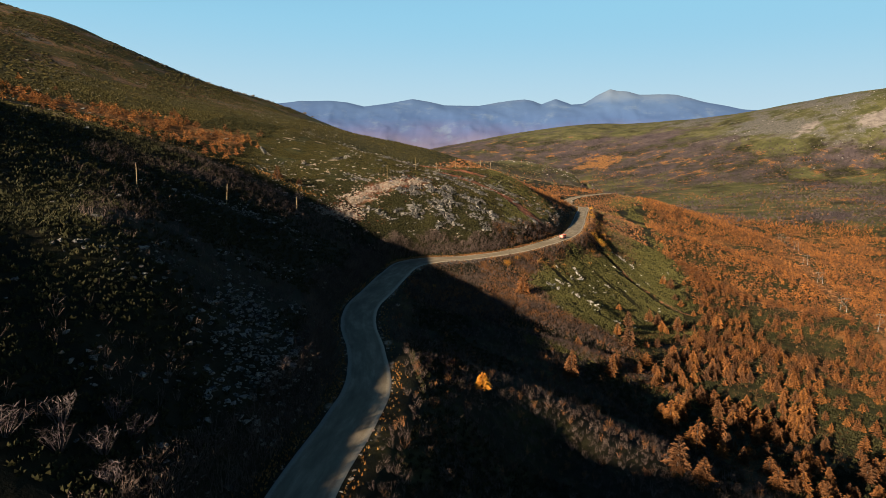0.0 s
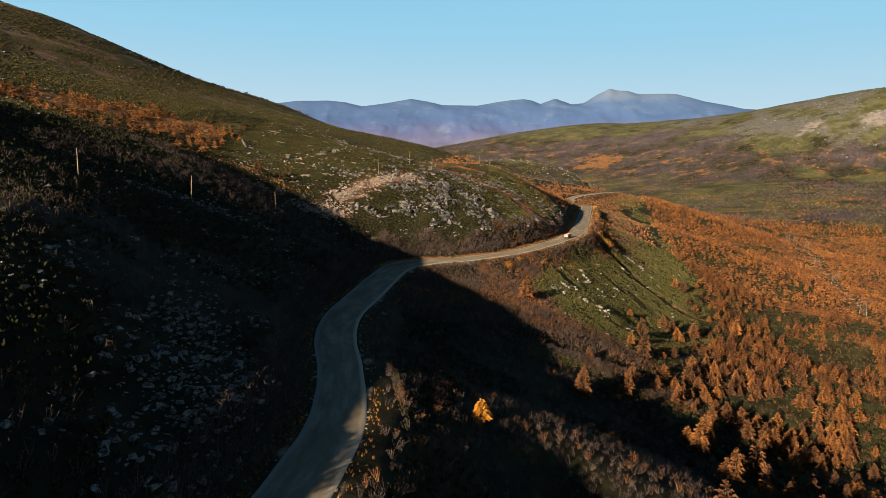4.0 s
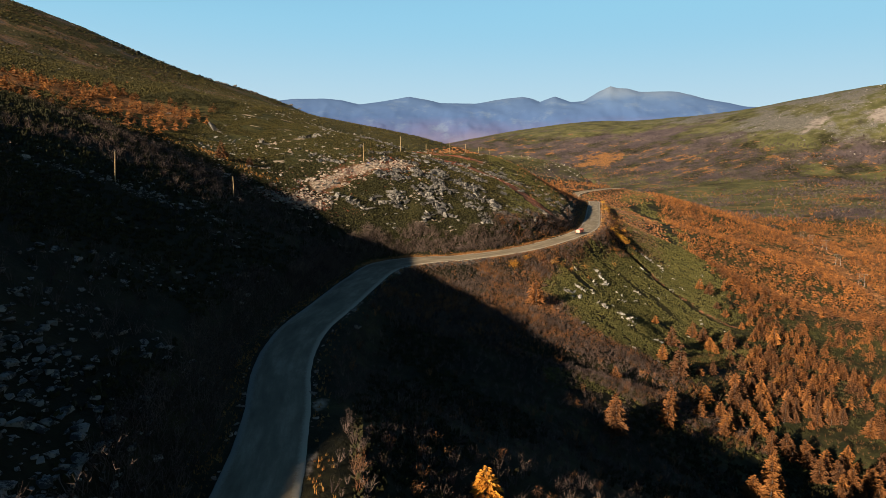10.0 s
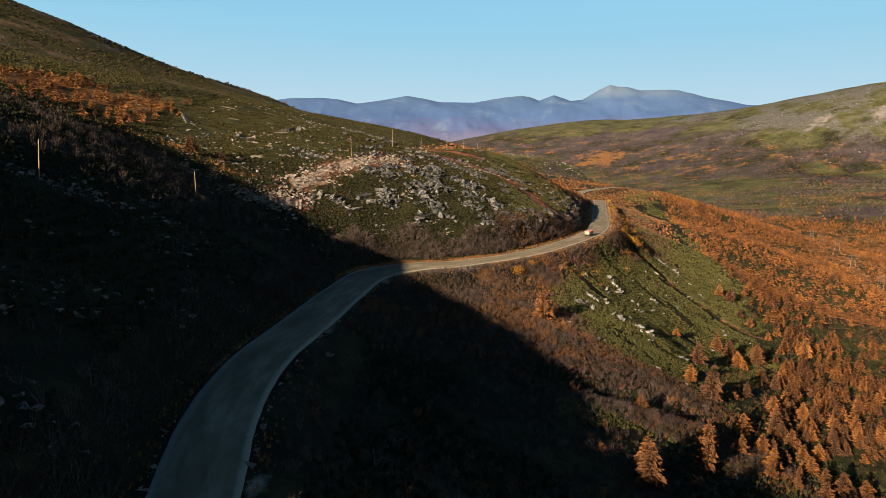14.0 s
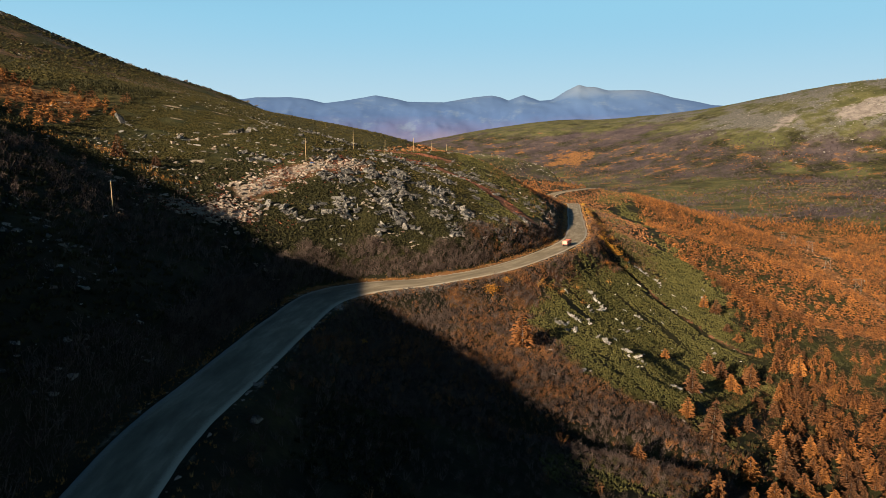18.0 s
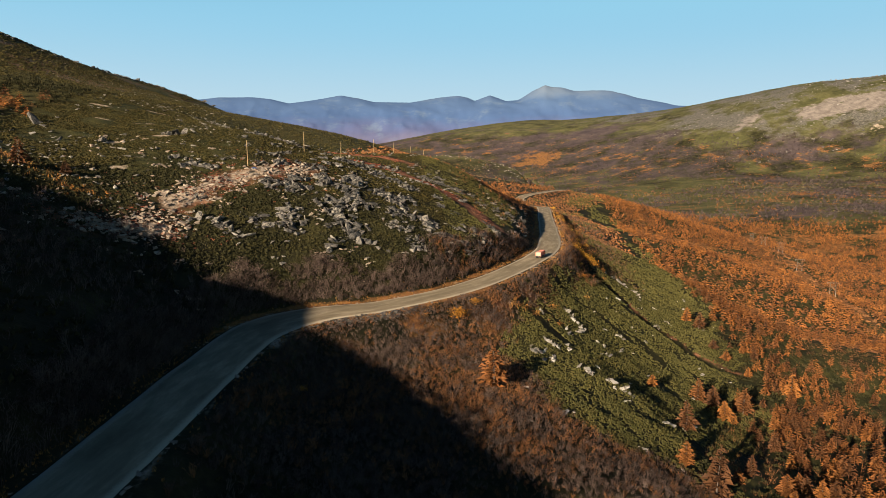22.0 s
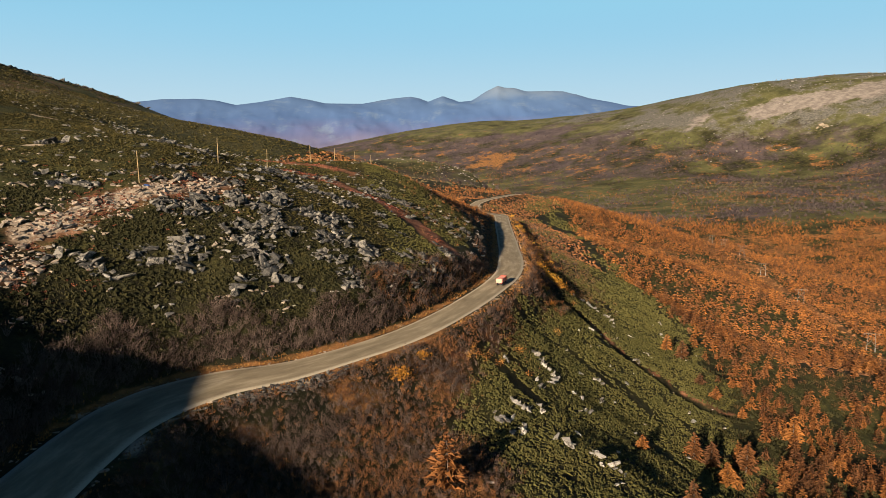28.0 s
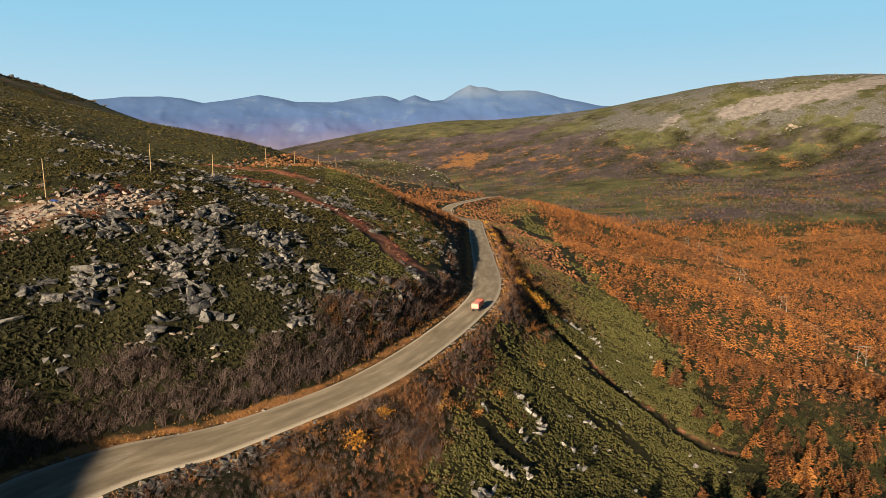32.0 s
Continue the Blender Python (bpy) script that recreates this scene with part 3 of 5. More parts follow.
def grid_mesh(name, X, Y, Z):
    ny, nx = X.shape
    me = bpy.data.meshes.new(name)
    k = np.arange(nx * ny).reshape(ny, nx)
    quads = np.stack([k[:-1, :-1], k[:-1, 1:], k[1:, 1:], k[1:, :-1]], -1).reshape(-1, 4)
    fast_mesh(me, np.stack([X, Y, Z], -1).reshape(-1, 3), quads)
    return me


def fast_mesh(me, verts, faces, flat=False):
    """Fills a mesh from arrays of corners and of faces with the same number of sides."""
    sides = faces.shape[1]
    me.vertices.add(len(verts))
    me.vertices.foreach_set("co", np.ascontiguousarray(verts, np.float32).ravel())
    me.loops.add(faces.size)
    me.loops.foreach_set("vertex_index", np.ascontiguousarray(faces, np.int32).ravel())
    me.polygons.add(len(faces))
    me.polygons.foreach_set("loop_start", np.arange(0, faces.size, sides, dtype=np.int32))
    me.polygons.foreach_set("use_smooth", np.full(len(faces), not flat))
    me.update(calc_edges=True)
    return me


gx = graded(-4800, 4800, -190, 340, 3.1, 1.05)
gy = graded(-1800, 5200, 80, 640, 3.1, 1.035)
GX, GY = np.meshgrid(gx, gy)
GZ = terrain(GX, GY)
ground = new("ground", grid_mesh("ground", GX, GY, GZ))
for key, share in plan(GX, GY).items():
    mesh_attribute(ground.data, key, share)
ground.data.materials.append(GROUND)
tagged(ground, "autumn mountainside and valley floor with low tundra plants", "ground", kind="structure")

# ---- the road ----
cols = np.array([-1.0, -0.93, -0.75, -0.45, -0.2, 0.0, 0.2, 0.45, 0.75, 0.93, 1.0])
crown = np.array([-0.25, 0.0, 0.06, 0.1, 0.14, 0.18, 0.14, 0.1, 0.06, 0.0, -0.25])
wob = fbm(np.arange(len(LINE)) * 2.0, np.zeros(len(LINE)), 30, 3, 21)
wide = HALF_ROAD + 0.5 * wob
reach = cols[None, :] * wide[:, None] + np.where(cols[None, :] < 0, cols[None, :] * widening(LINE[:, 1], True)[:, None], cols[None, :] * widening(LINE[:, 1], False)[:, None])
RX = LINE[:, None, 0] + ACROSS[:, None, 0] * reach
RYY = LINE[:, None, 1] + ACROSS[:, None, 1] * reach
RZZ = LINE[:, None, 2] + crown[None, :] + 0.04 * fbm(RX, RYY, 5, 3, 5)
road = new("road", grid_mesh("road", RX, RYY, RZZ))
mesh_attribute(road.data, "across", np.broadcast_to(cols[None, :], RX.shape))
mesh_attribute(road.data, "along", np.broadcast_to((np.arange(len(LINE)) * 2.0)[:, None], RX.shape))
road.data.materials.append(ROAD_DIRT)
tagged(road, "pale graded gravel road with worn wheel tracks", "road", kind="structure")

# ---- distant mountains: bearing and height in degrees ----
SKYLINE = [(-40, 2.0), (-30, 3.4), (-22, 3.9), (-17, 3.7), (-13.8, 3.75), (-12.4, 3.89), (-11.5, 4.05), (-9.1, 4.13), (-7.5, 4.04), (-6.1, 3.73), (-4.1, 4.02), (-2, 4.43), (-0.7, 4.23), (0.7, 3.94), (3.6, 3.92), (5.3, 4.23), (6.5, 4.41), (7.5, 4.5),
           (8.2, 4.37), (8.9, 4.1), (9.5, 4.32), (10.1, 4.54), (10.6, 4.36), (11.4, 4.09), (12.4, 4.17), (13.5, 4.82), (14.5, 5.34), (15.1, 5.16), (15.9, 5.11), (16.8, 4.87), (18.2, 4.89), (19.7, 4.82), (20.7, 4.59), (21.8, 4.22), (23.3, 3.97), (24.8, 3.63), (29, 3.2), (36, 2.5), (50, 2)]
bear = np.radians(np.linspace(-45, 52, 620))
reach = np.linspace(0, 1, 60)
top = np.interp(np.degrees(bear), [a for a, _ in SKYLINE], [h for _, h in SKYLINE])
even = np.convolve(np.pad(top, 40, "edge"), np.ones(81) / 81, "valid")
RAD = 3500 + 1250 * reach
MX = RAD[:, None] * np.sin(bear)[None, :]
MY = RAD[:, None] * np.cos(bear)[None, :]
rise = np.where(reach < 0.8, smooth(0, 0.8, reach) ** 0.8, 1 - 0.6 * smooth(0.8, 1.0, reach))
late = smooth(0.55, 0.8, reach)[:, None]
high = np.tan(np.radians(top[None, :] * late + even[None, :] * (1 - late))) * RAD[:, None] + 93
fold = 1 - np.abs(fbm(MX, MY, 700, 6, 40)) - 0.3 * np.abs(fbm(MX, MY, 190, 5, 44))
MZ = -30 + (high + 30) * rise[:, None] * (1 - 1.0 * (1 - fold) * (1 - rise[:, None] * 0.97))
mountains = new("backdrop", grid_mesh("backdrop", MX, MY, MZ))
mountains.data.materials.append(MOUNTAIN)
tagged(mountains, "hazy blue mountain range on the horizon", "mountains", kind="structure")


# ---- shapes of plants and stones ----
rng = np.random.default_rng(7)


def spike(base, tip, width):
    """A thin three-sided pyramid."""
    base, tip = np.array(base, float), np.array(tip, float)
    axis = (tip - base) / np.linalg.norm(tip - base)
    u = np.cross(axis, (0.31, 0.77, 0.55))
    u /= np.linalg.norm(u)
    v = np.cross(axis, u)
    ring = [base + width * (math.cos(a) * u + math.sin(a) * v) for a in (0.3, 2.4, 4.5)]
    return np.array(ring + [tip]), np.array([(0, 1, 3), (1, 2, 3), (2, 0, 3)])


def bud(base, tip, width):
    """A shoot thick with needles: a long three-sided double pyramid."""
    base, tip = np.array(base, float), np.array(tip, float)
    v, f = spike(base + 0.45 * (tip - base), tip, width)
    return np.vstack([v, base[None]]), np.vstack([f, [(1, 0, 4), (2, 1, 4), (0, 2, 4)]])


def joined(pieces):
    verts, faces, n = [], [], 0
    for v, f in pieces:
        verts.append(v)
        faces.append(f + n)
        n += len(v)
    return np.vstack(verts), np.vstack(faces)


def pine_clump(seed, shoots=8, thick=1.0):
    r = np.random.default_rng(seed)
    out = []
    for k in range(shoots):
        a = k * 2.4 + r.uniform(-0.4, 0.4)
        d = math.sqrt((k + 0.4) / shoots)
        base = np.array([0.45 * d * math.cos(a), 0.45 * d * math.sin(a), -0.1])
        tip = np.array([(0.95 * d) * math.cos(a), (0.95 * d) * math.sin(a), r.uniform(0.55, 0.95) * (1.1 - 0.45 * d)])
        out.append(bud(base, tip, r.uniform(0.24, 0.34) * thick))
    return joined(out)


def bare_shrub(seed, stems=7, twigs=28):
    r = np.random.default_rng(seed)
    out = []
    for k in range(stems):
        a, d = 6.283 * (k + r.uniform(-0.3, 0.3)) / stems, r.uniform(0.15, 0.75)
        tip = np.array([d * math.cos(a), d * math.sin(a), r.uniform(0.95, 1.05) - 0.45 * d * d])
        out.append(spike((0.08 * math.cos(a), 0.08 * math.sin(a), -0.05), tip, 0.022))
        for _ in range(twigs // stems + 1):
            u = r.uniform(0.3, 0.95)
            start = tip * u
            end = start + np.array([r.uniform(-0.26, 0.26), r.uniform(-0.26, 0.26), r.uniform(-0.02, 0.24)])
            side = np.array([r.uniform(-1, 1), r.uniform(-1, 1), r.uniform(-0.6, 0.6)]) * 0.026
            out.append((np.array([start - side, start + side, end]), np.array([(0, 1, 2)])))
    return joined(out)


def leafy_shrub(seed, leaves=34, leaf=0.11):
    r = np.random.default_rng(seed)
    out = [spike((0, 0, -0.05), (r.uniform(-0.1, 0.1), 0, 0.7), 0.03)]
    for _ in range(leaves):
        p = r.normal(size=3) * (0.3, 0.3, 0.24) + (0, 0, 0.55)
        q = r.normal(size=(3, 3)) * leaf
        out.append((p + q, np.array([(0, 1, 2)])))
    return joined(out)


def grass_tuft(seed):
    r = np.random.default_rng(seed)
    out = []
    for _ in range(7):
        a = r.uniform(0, 6.28)
        foot = np.array([r.uniform(-0.25, 0.25), r.uniform(-0.25, 0.25), -0.03])
        side = np.array([math.sin(a), -math.cos(a), 0]) * 0.07
        out.append((np.array([foot - side, foot + side, foot + (0.28 * math.cos(a), 0.28 * math.sin(a), r.uniform(0.5, 1.0))]), np.array([(0, 1, 2)])))
    return joined(out)


def spray(base, tip, width, up, fins=2):
    """A flat branch thick with needles: a drooping fan of four sides with fins above and below."""
    mid = base + 0.55 * (tip - base) + (0, 0, up)
    side = np.cross(tip - base, (0, 0, 1.0))
    side *= width / max(1e-6, np.linalg.norm(side))
    v = np.array([base, mid + side, tip, mid - side, mid + (0, 0, width * 0.9), mid - (0, 0, width * 0.6)])[: 4 + fins]
    return v, np.array([(0, 1, 2), (0, 2, 3), (0, 4, 2), (0, 2, 5)])[: 2 + fins]


def larch_crown(seed, levels=13, arms=6, twigs=2, wide=0.25, thick=1.0, fins=2):
    r = np.random.default_rng(seed)
    out = []
    for i in range(levels):
        level = 0.12 + 0.84 * (i / (levels - 1)) ** 0.92
        for k in range(arms):
            if r.random() < 0.1:
                continue
            z = level + r.uniform(-0.4, 0.4) / levels
            reach = wide * (1 - min(0.98, z)) ** 0.68 * min(1.0, 0.55 + 2.2 * z) + 0.02
            a = 6.283 * (k + r.uniform(-0.4, 0.4)) / arms + 1.1 * i
            d = reach * r.uniform(0.55, 1.15)
            way = np.array([math.cos(a), math.sin(a), 0])
            foot = np.array([0, 0, z])
            tip = foot + way * d + (0, 0, d * r.uniform(-0.25, 0.2))
            out.append(spray(foot + 0.1 * (tip - foot), tip, d * thick * r.uniform(0.16, 0.3), 0.012, fins))
            for t in range(twigs):
                b = a + (0.7 if t % 2 else -0.7) * r.uniform(0.6, 1.4)
                p = foot + r.uniform(0.3, 0.75) * (tip - foot)
                q = p + np.array([math.cos(b), math.sin(b), r.uniform(-0.2, 0.35)]) * d * r.uniform(0.3, 0.55)
                out.append(spray(p, q, d * r.uniform(0.10, 0.2), 0.008, 1))
    out.append(spike((0, 0, 0.9), (0, 0, 1.0), 0.014))
    return joined(out)


def tiered_cone(seed, tiers=3, sides=7, wide=0.27, foot=0.1):
    """A full crown of stacked ragged cones."""
    r = np.random.default_rng(seed)
    out = []
    for i in range(tiers):
        z0 = foot + (1 - foot) * 0.86 * i / tiers
        z1 = min(1.0, z0 + (1 - foot) * (1.5 - 0.25 * i / tiers) / tiers)
        rad = wide * (1 - z0) ** 0.75
        turn = r.uniform(0, 6.28)
        ring = []
        for k in range(sides):
            d = rad * (r.uniform(0.85, 1.25) if k % 2 else r.uniform(0.4, 0.7))
            a = turn + 6.283 * (k + r.uniform(-0.25, 0.25)) / sides
            ring.append((d * math.cos(a), d * math.sin(a), z0 + r.uniform(-0.05, 0.05)))
        tip = (r.uniform(-0.03, 0.03), r.uniform(-0.03, 0.03), z1)
        out.append((np.array(ring + [tip]), np.array([(k, (k + 1) % sides, sides) for k in range(sides)])))
    return joined(out)


def needle_cloud(seed, tufts=26, wide=0.27, size=0.17, tall=0.8):
    """A loose crown: flat tufts in ragged tiers, thinning towards the tip."""
    r = np.random.default_rng(seed)
    out = []
    for k in range(tufts):
        z = 0.12 + 0.86 * (1 - (1 - (k + r.random()) / tufts) ** 0.62)
        reach = wide * (1.02 - z) ** 0.7
        a = 2.4 * k + r.uniform(-0.5, 0.5)
        d = reach * math.sqrt(r.uniform(0.1, 1.0))
        at = np.array([d * math.cos(a), d * math.sin(a), z])
        big = size * (1.15 - 0.75 * z) * r.uniform(0.7, 1.3)
        out_way = np.array([math.cos(a), math.sin(a), r.uniform(-0.5, 0.15)]) * big
        side = np.array([-math.sin(a), math.cos(a), r.uniform(-0.5, 0.5)]) * big * 0.62
        out.append((np.array([at - side - 0.5 * out_way, at + side - 0.5 * out_way, at + out_way + (0, 0, r.uniform(-0.02, 0.07))]), np.array([(0, 1, 2)])))
        up = np.array([r.uniform(-0.3, 0.3), r.uniform(-0.3, 0.3), 1.0]) * big * tall
        out.append((np.array([at - out_way * 0.7, at + out_way * 0.8, at + up]), np.array([(0, 1, 2)])))
    return joined(out)


def mound(seed, sides=7):
    """A low ragged cushion of twigs."""
    v, f = tiered_cone(seed, 2, sides, 1.0, 0.0)
    return v * (1, 1, 0.7), f


def trunk_shape(seed, sides=6, rings=5, thick=0.017):
    r = np.random.default_rng(seed)
    verts, faces = [], []
    lean = r.uniform(-0.015, 0.015, 2)
    for i in range(rings):
        u = i / (rings - 1)
        for k in range(sides):
            a = 6.283 * k / sides
            rad = thick * (1 - 0.9 * u) * (1.35 if i == 0 else 1)
            verts.append((rad * math.cos(a) + lean[0] * math.sin(3 * u), rad * math.sin(a) + lean[1] * math.sin(2.5 * u), -0.02 + 0.98 * u))
    for i in range(rings - 1):
        for k in range(sides):
            a, b = i * sides + k, i * sides + (k + 1) % sides
            faces += [(a, b, b + sides), (a, b + sides, a + sides)]
    return np.array(verts), np.array(faces)


def rock_shape(seed, points=14, flat=0.6, long=1.5):
    """An angular block: the hull of a few random points near the faces of a box."""
    r = np.random.default_rng(seed)
    bm = bmesh.new()
    for _ in range(points):
        p = r.uniform(-1, 1, 3)
        k = r.integers(0, 3)
        p[k] = np.sign(p[k]) * r.uniform(0.75, 1.0)
        bm.verts.new((p[0] * long, p[1], p[2] * flat))
    got = bmesh.ops.convex_hull(bm, input=bm.verts[:])
    bmesh.ops.delete(bm, geom=[g for g in got["geom_interior"] if isinstance(g, bmesh.types.BMVert)], context="VERTS")
    bmesh.ops.triangulate(bm, faces=bm.faces[:])
    bm.verts.index_update()
    v = np.array([p.co[:] for p in bm.verts])
    f = np.array([[p.index for p in q.verts] for q in bm.faces])
    bm.free()
    return v * 0.85, f


def strew(name, shapes, places, size, material, label, category, tilt=0.15, stretch=None, turn=None, slope=None, kind="stuff"):
    """Many copies of the shapes as one mesh, each turned, leaning and of its own size and tone."""
    n = len(places)
    pick = rng.integers(0, len(shapes), n)
    yaw = rng.uniform(0, 6.283, n) if turn is None else turn
    lean = rng.normal(0, tilt, (n, 2))
    if slope is not None:
        lean = lean + slope
    size = np.broadcast_to(size, (n,)) if stretch is None else size
    tones = rng.random(n)
    verts, faces, tone, base = [], [], [], 0
    for k, (v, f) in enumerate(shapes):
        some = np.flatnonzero(pick == k)
        if not len(some):
            continue
        c, s_ = np.cos(yaw[some])[:, None], np.sin(yaw[some])[:, None]
        x, y, z = v[None, :, 0], v[None, :, 1], v[None, :, 2]
        tall = 1.0 if stretch is None else stretch[some][:, None]
        p = np.stack([c * x - s_ * y, s_ * x + c * y, z * tall + 0 * c], -1)
        p[..., 0] += lean[some, 0, None] * p[..., 2]
        p[..., 1] += lean[some, 1, None] * p[..., 2]
        p[..., 2] -= (lean[some, 0, None] * p[..., 0] + lean[some, 1, None] * p[..., 1]) * 0.6
        p = p * size[some][:, None, None] + places[some][:, None, :]
        verts.append(p.reshape(-1, 3))
        faces.append((f[None] + (base + np.arange(len(some)) * len(v))[:, None, None]).reshape(-1, 3))
        tone.append(np.repeat(tones[some], len(v)))
        base += len(some) * len(v)
    me = bpy.data.meshes.new(name)
    fast_mesh(me, np.vstack(verts), np.vstack(faces), True)
    mesh_attribute(me, "tone", np.concatenate(tone))
    me.materials.append(material)
    return tagged(new(name, me), label, category, kind=kind)


def sites(x0, x1, y0, y1, gap, share, sink=0.0):
    """Places on a shaken grid, kept by the chance that share(x, y, off) gives, with their heights."""
    gxs, gys = np.meshgrid(np.arange(x0, x1, gap), np.arange(y0, y1, gap))
    x = gxs.ravel() + rng.uniform(-0.5, 0.5, gxs.size) * gap
    y = gys.ravel() + rng.uniform(-0.5, 0.5, gxs.size) * gap
    off = road_offset(x, y)[0]
    keep = rng.random(x.size) < share(x, y, off)
    x, y = x[keep], y[keep]
    return np.stack([x, y, terrain(x, y) - sink], 1)


def boulder_share(x, y, fields):
    best = np.zeros(np.shape(x))
    for cx, cy, rx, ry, turn, share in fields:
        best = np.maximum(best, share * ellipse(x, y, cx, cy, rx, ry, turn))
    return best


# ---- dwarf pine ----
CLUMPS = [pine_clump(k, 5) for k in range(8)]
LIGHT_CLUMPS = [pine_clump(20 + k, 4) for k in range(5)]


def lower_pine(x, y, off):
    patch = fbm(x, y, 30, 3, 61)
    inside = smooth(-4, 4, x - pine_edge(y) + 9 * fbm(x, y, 12, 3, 59)) * smooth(336, 350, y) * (1 - smooth(560, 640, y)) * (x < larch_edge(y) + 25 * patch + 8)
    strip = trail(x, y, PINE_STRIP, 5.5)
    along, across = 0.65 * x - 0.76 * y, 0.76 * x + 0.65 * y
    gaps = smooth(-0.50, -0.36, fbm(along * 0.28, across, 11, 3, 62)) * smooth(0.006, 0.022, np.abs(fbm(along * 0.3, across + 2.0 * fbm(x, y, 9, 2, 107), 8, 2, 108)))
    return np.maximum(inside * gaps, strip > 0.35) * (trail(x, y, TRENCH, 3.6) < 0.4)


FINE_CLUMPS = [pine_clump(40 + k, 4, 0.8) for k in range(8)]
CUSHIONS = [mound(120 + k, 7) for k in range(8)]
p = sites(40, 270, 240, 640, 1.25, lower_pine, 0.25)
p[:, 2] += 0.35 * fbm(p[:, 0], p[:, 1], 5.0, 2, 105)
strew("dwarf_pine_thicket", CUSHIONS, p, rng.uniform(0.9, 1.35, len(p)), LIGHTENED_PINE, "closed olive-green mat of dwarf pine on the slope below the road", "shrubs", stretch=rng.uniform(0.7, 1.0, len(p)))
p = sites(40, 270, 240, 640, 1.3, lower_pine, 0.05)
p[:, 2] += 0.35 * fbm(p[:, 0], p[:, 1], 5.0, 2, 105)
strew("dwarf_pine_thicket", [pine_clump(30 + k, 3) for k in range(9)], p, rng.uniform(0.7, 1.15, len(p)), LIGHTENED_PINE, "upright shoots of dwarf pine on the slope below the road", "shrubs", stretch=rng.uniform(0.7, 1.0, len(p)))


def rocky(x, y):
    """Clusters of blocks: dense in the boulder fields, small and scattered over the rest of the spur."""
    field = boulder_share(x, y, BOULDER_FIELDS) * smooth(-0.16, 0.12, fbm(x, y, 6.5, 2, 77))
    return np.maximum(field, 0.7 * smooth(0.25, 0.38, fbm(x, y, 8, 3, 111)) * smooth(-62, -35, x) * smooth(412, 425, y) * (1 - smooth(560, 620, y)))


def lichen_share(x, y):
    return boulder_share(x, y, [(cx, cy, rx, ry, 15, 0.9) for cx, cy, rx, ry in LICHEN])


def spur_pine(x, y, off):
    above = off < -15 - 6 * fbm(x, y, 14, 2, 89) - 4 * (y > 500)
    stones = rocky(x, y)
    bare = np.maximum(trail(x, y, RUBBLE_TRAIL, 8.5), np.maximum(trail(x, y, RED_TRAIL, 7.5), trail(x, y, RED_TOP, 6.0)))
    holes = smooth(-0.34, -0.12, fbm(x, y, 14, 3, 63) + 0.55 * (y < 432) + 0.40 - 0.22 * smooth(-50, -80, x))
    bare = np.maximum(bare, lichen_share(x, y))
    return above * smooth(383, 394, y + 0.15 * x) * np.clip(1 - 1.25 * stones, 0, 1) * (bare + 0.3 * fbm(x, y, 5, 2, 115) < 0.35) * holes * np.where(y > 480, 0.9, 1.0)


for gap, shapes, low, high_, sink in ((1.35, CUSHIONS, 0.9, 1.4, 0.25), (1.22, FINE_CLUMPS, 0.65, 1.05, 0.02)):
    p = sites(-140, 110, 382, 640, gap, spur_pine, sink)
    p[:, 2] += 0.4 * fbm(p[:, 0], p[:, 1], 5.0, 2, 106)
    flank = (p[:, 0] > 48) & (p[:, 1] > 452)
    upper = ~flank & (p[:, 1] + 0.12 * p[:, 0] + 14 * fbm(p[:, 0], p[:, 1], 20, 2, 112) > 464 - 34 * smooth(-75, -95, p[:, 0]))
    # the flank takes the lightened pine copy, to look sunlit
    for some, needles, label in ((p[~flank & ~upper], PINE, "dark green dwarf pine between the boulders of the spur"), (p[upper], HILL_PINE, "olive dwarf pine on the sunny hillside above the spur"), (p[flank], LIGHTENED_PINE, "olive dwarf pine, lightened as if sunlit, on the outer flank of the spur")):
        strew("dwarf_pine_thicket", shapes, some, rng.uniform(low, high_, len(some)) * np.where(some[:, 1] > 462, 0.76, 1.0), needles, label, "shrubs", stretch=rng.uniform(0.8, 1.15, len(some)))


def hill_pine(x, y, off):
    stones = boulder_share(x, y, SHADE_FIELDS)
    holes = smooth(-0.5, -0.15, fbm(x, y, 30, 4, 64))
    return (off < -17) * np.clip(1 - 1.2 * stones, 0, 1) * holes * np.where((y > 395) & (x > -138), 0, 1) * (trail(x, y, LARCH_BELT, 34) < 0.45) * (1 - 0.8 * ellipse(x, y, -60, 365, 40, 26))


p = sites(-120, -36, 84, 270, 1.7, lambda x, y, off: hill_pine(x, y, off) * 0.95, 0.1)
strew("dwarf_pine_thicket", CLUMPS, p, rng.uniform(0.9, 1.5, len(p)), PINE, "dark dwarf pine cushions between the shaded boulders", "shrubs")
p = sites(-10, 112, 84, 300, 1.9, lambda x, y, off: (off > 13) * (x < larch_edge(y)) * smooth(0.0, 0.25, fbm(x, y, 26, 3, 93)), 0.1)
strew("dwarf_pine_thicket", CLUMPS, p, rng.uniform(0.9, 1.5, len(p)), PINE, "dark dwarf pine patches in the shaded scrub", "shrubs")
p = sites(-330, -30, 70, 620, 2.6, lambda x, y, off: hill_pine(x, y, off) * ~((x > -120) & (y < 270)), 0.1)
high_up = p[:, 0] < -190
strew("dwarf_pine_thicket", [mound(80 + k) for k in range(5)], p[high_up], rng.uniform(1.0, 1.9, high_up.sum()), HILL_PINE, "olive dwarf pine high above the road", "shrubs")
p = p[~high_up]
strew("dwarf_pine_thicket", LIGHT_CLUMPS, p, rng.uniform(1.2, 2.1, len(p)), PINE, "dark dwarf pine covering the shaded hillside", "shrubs")

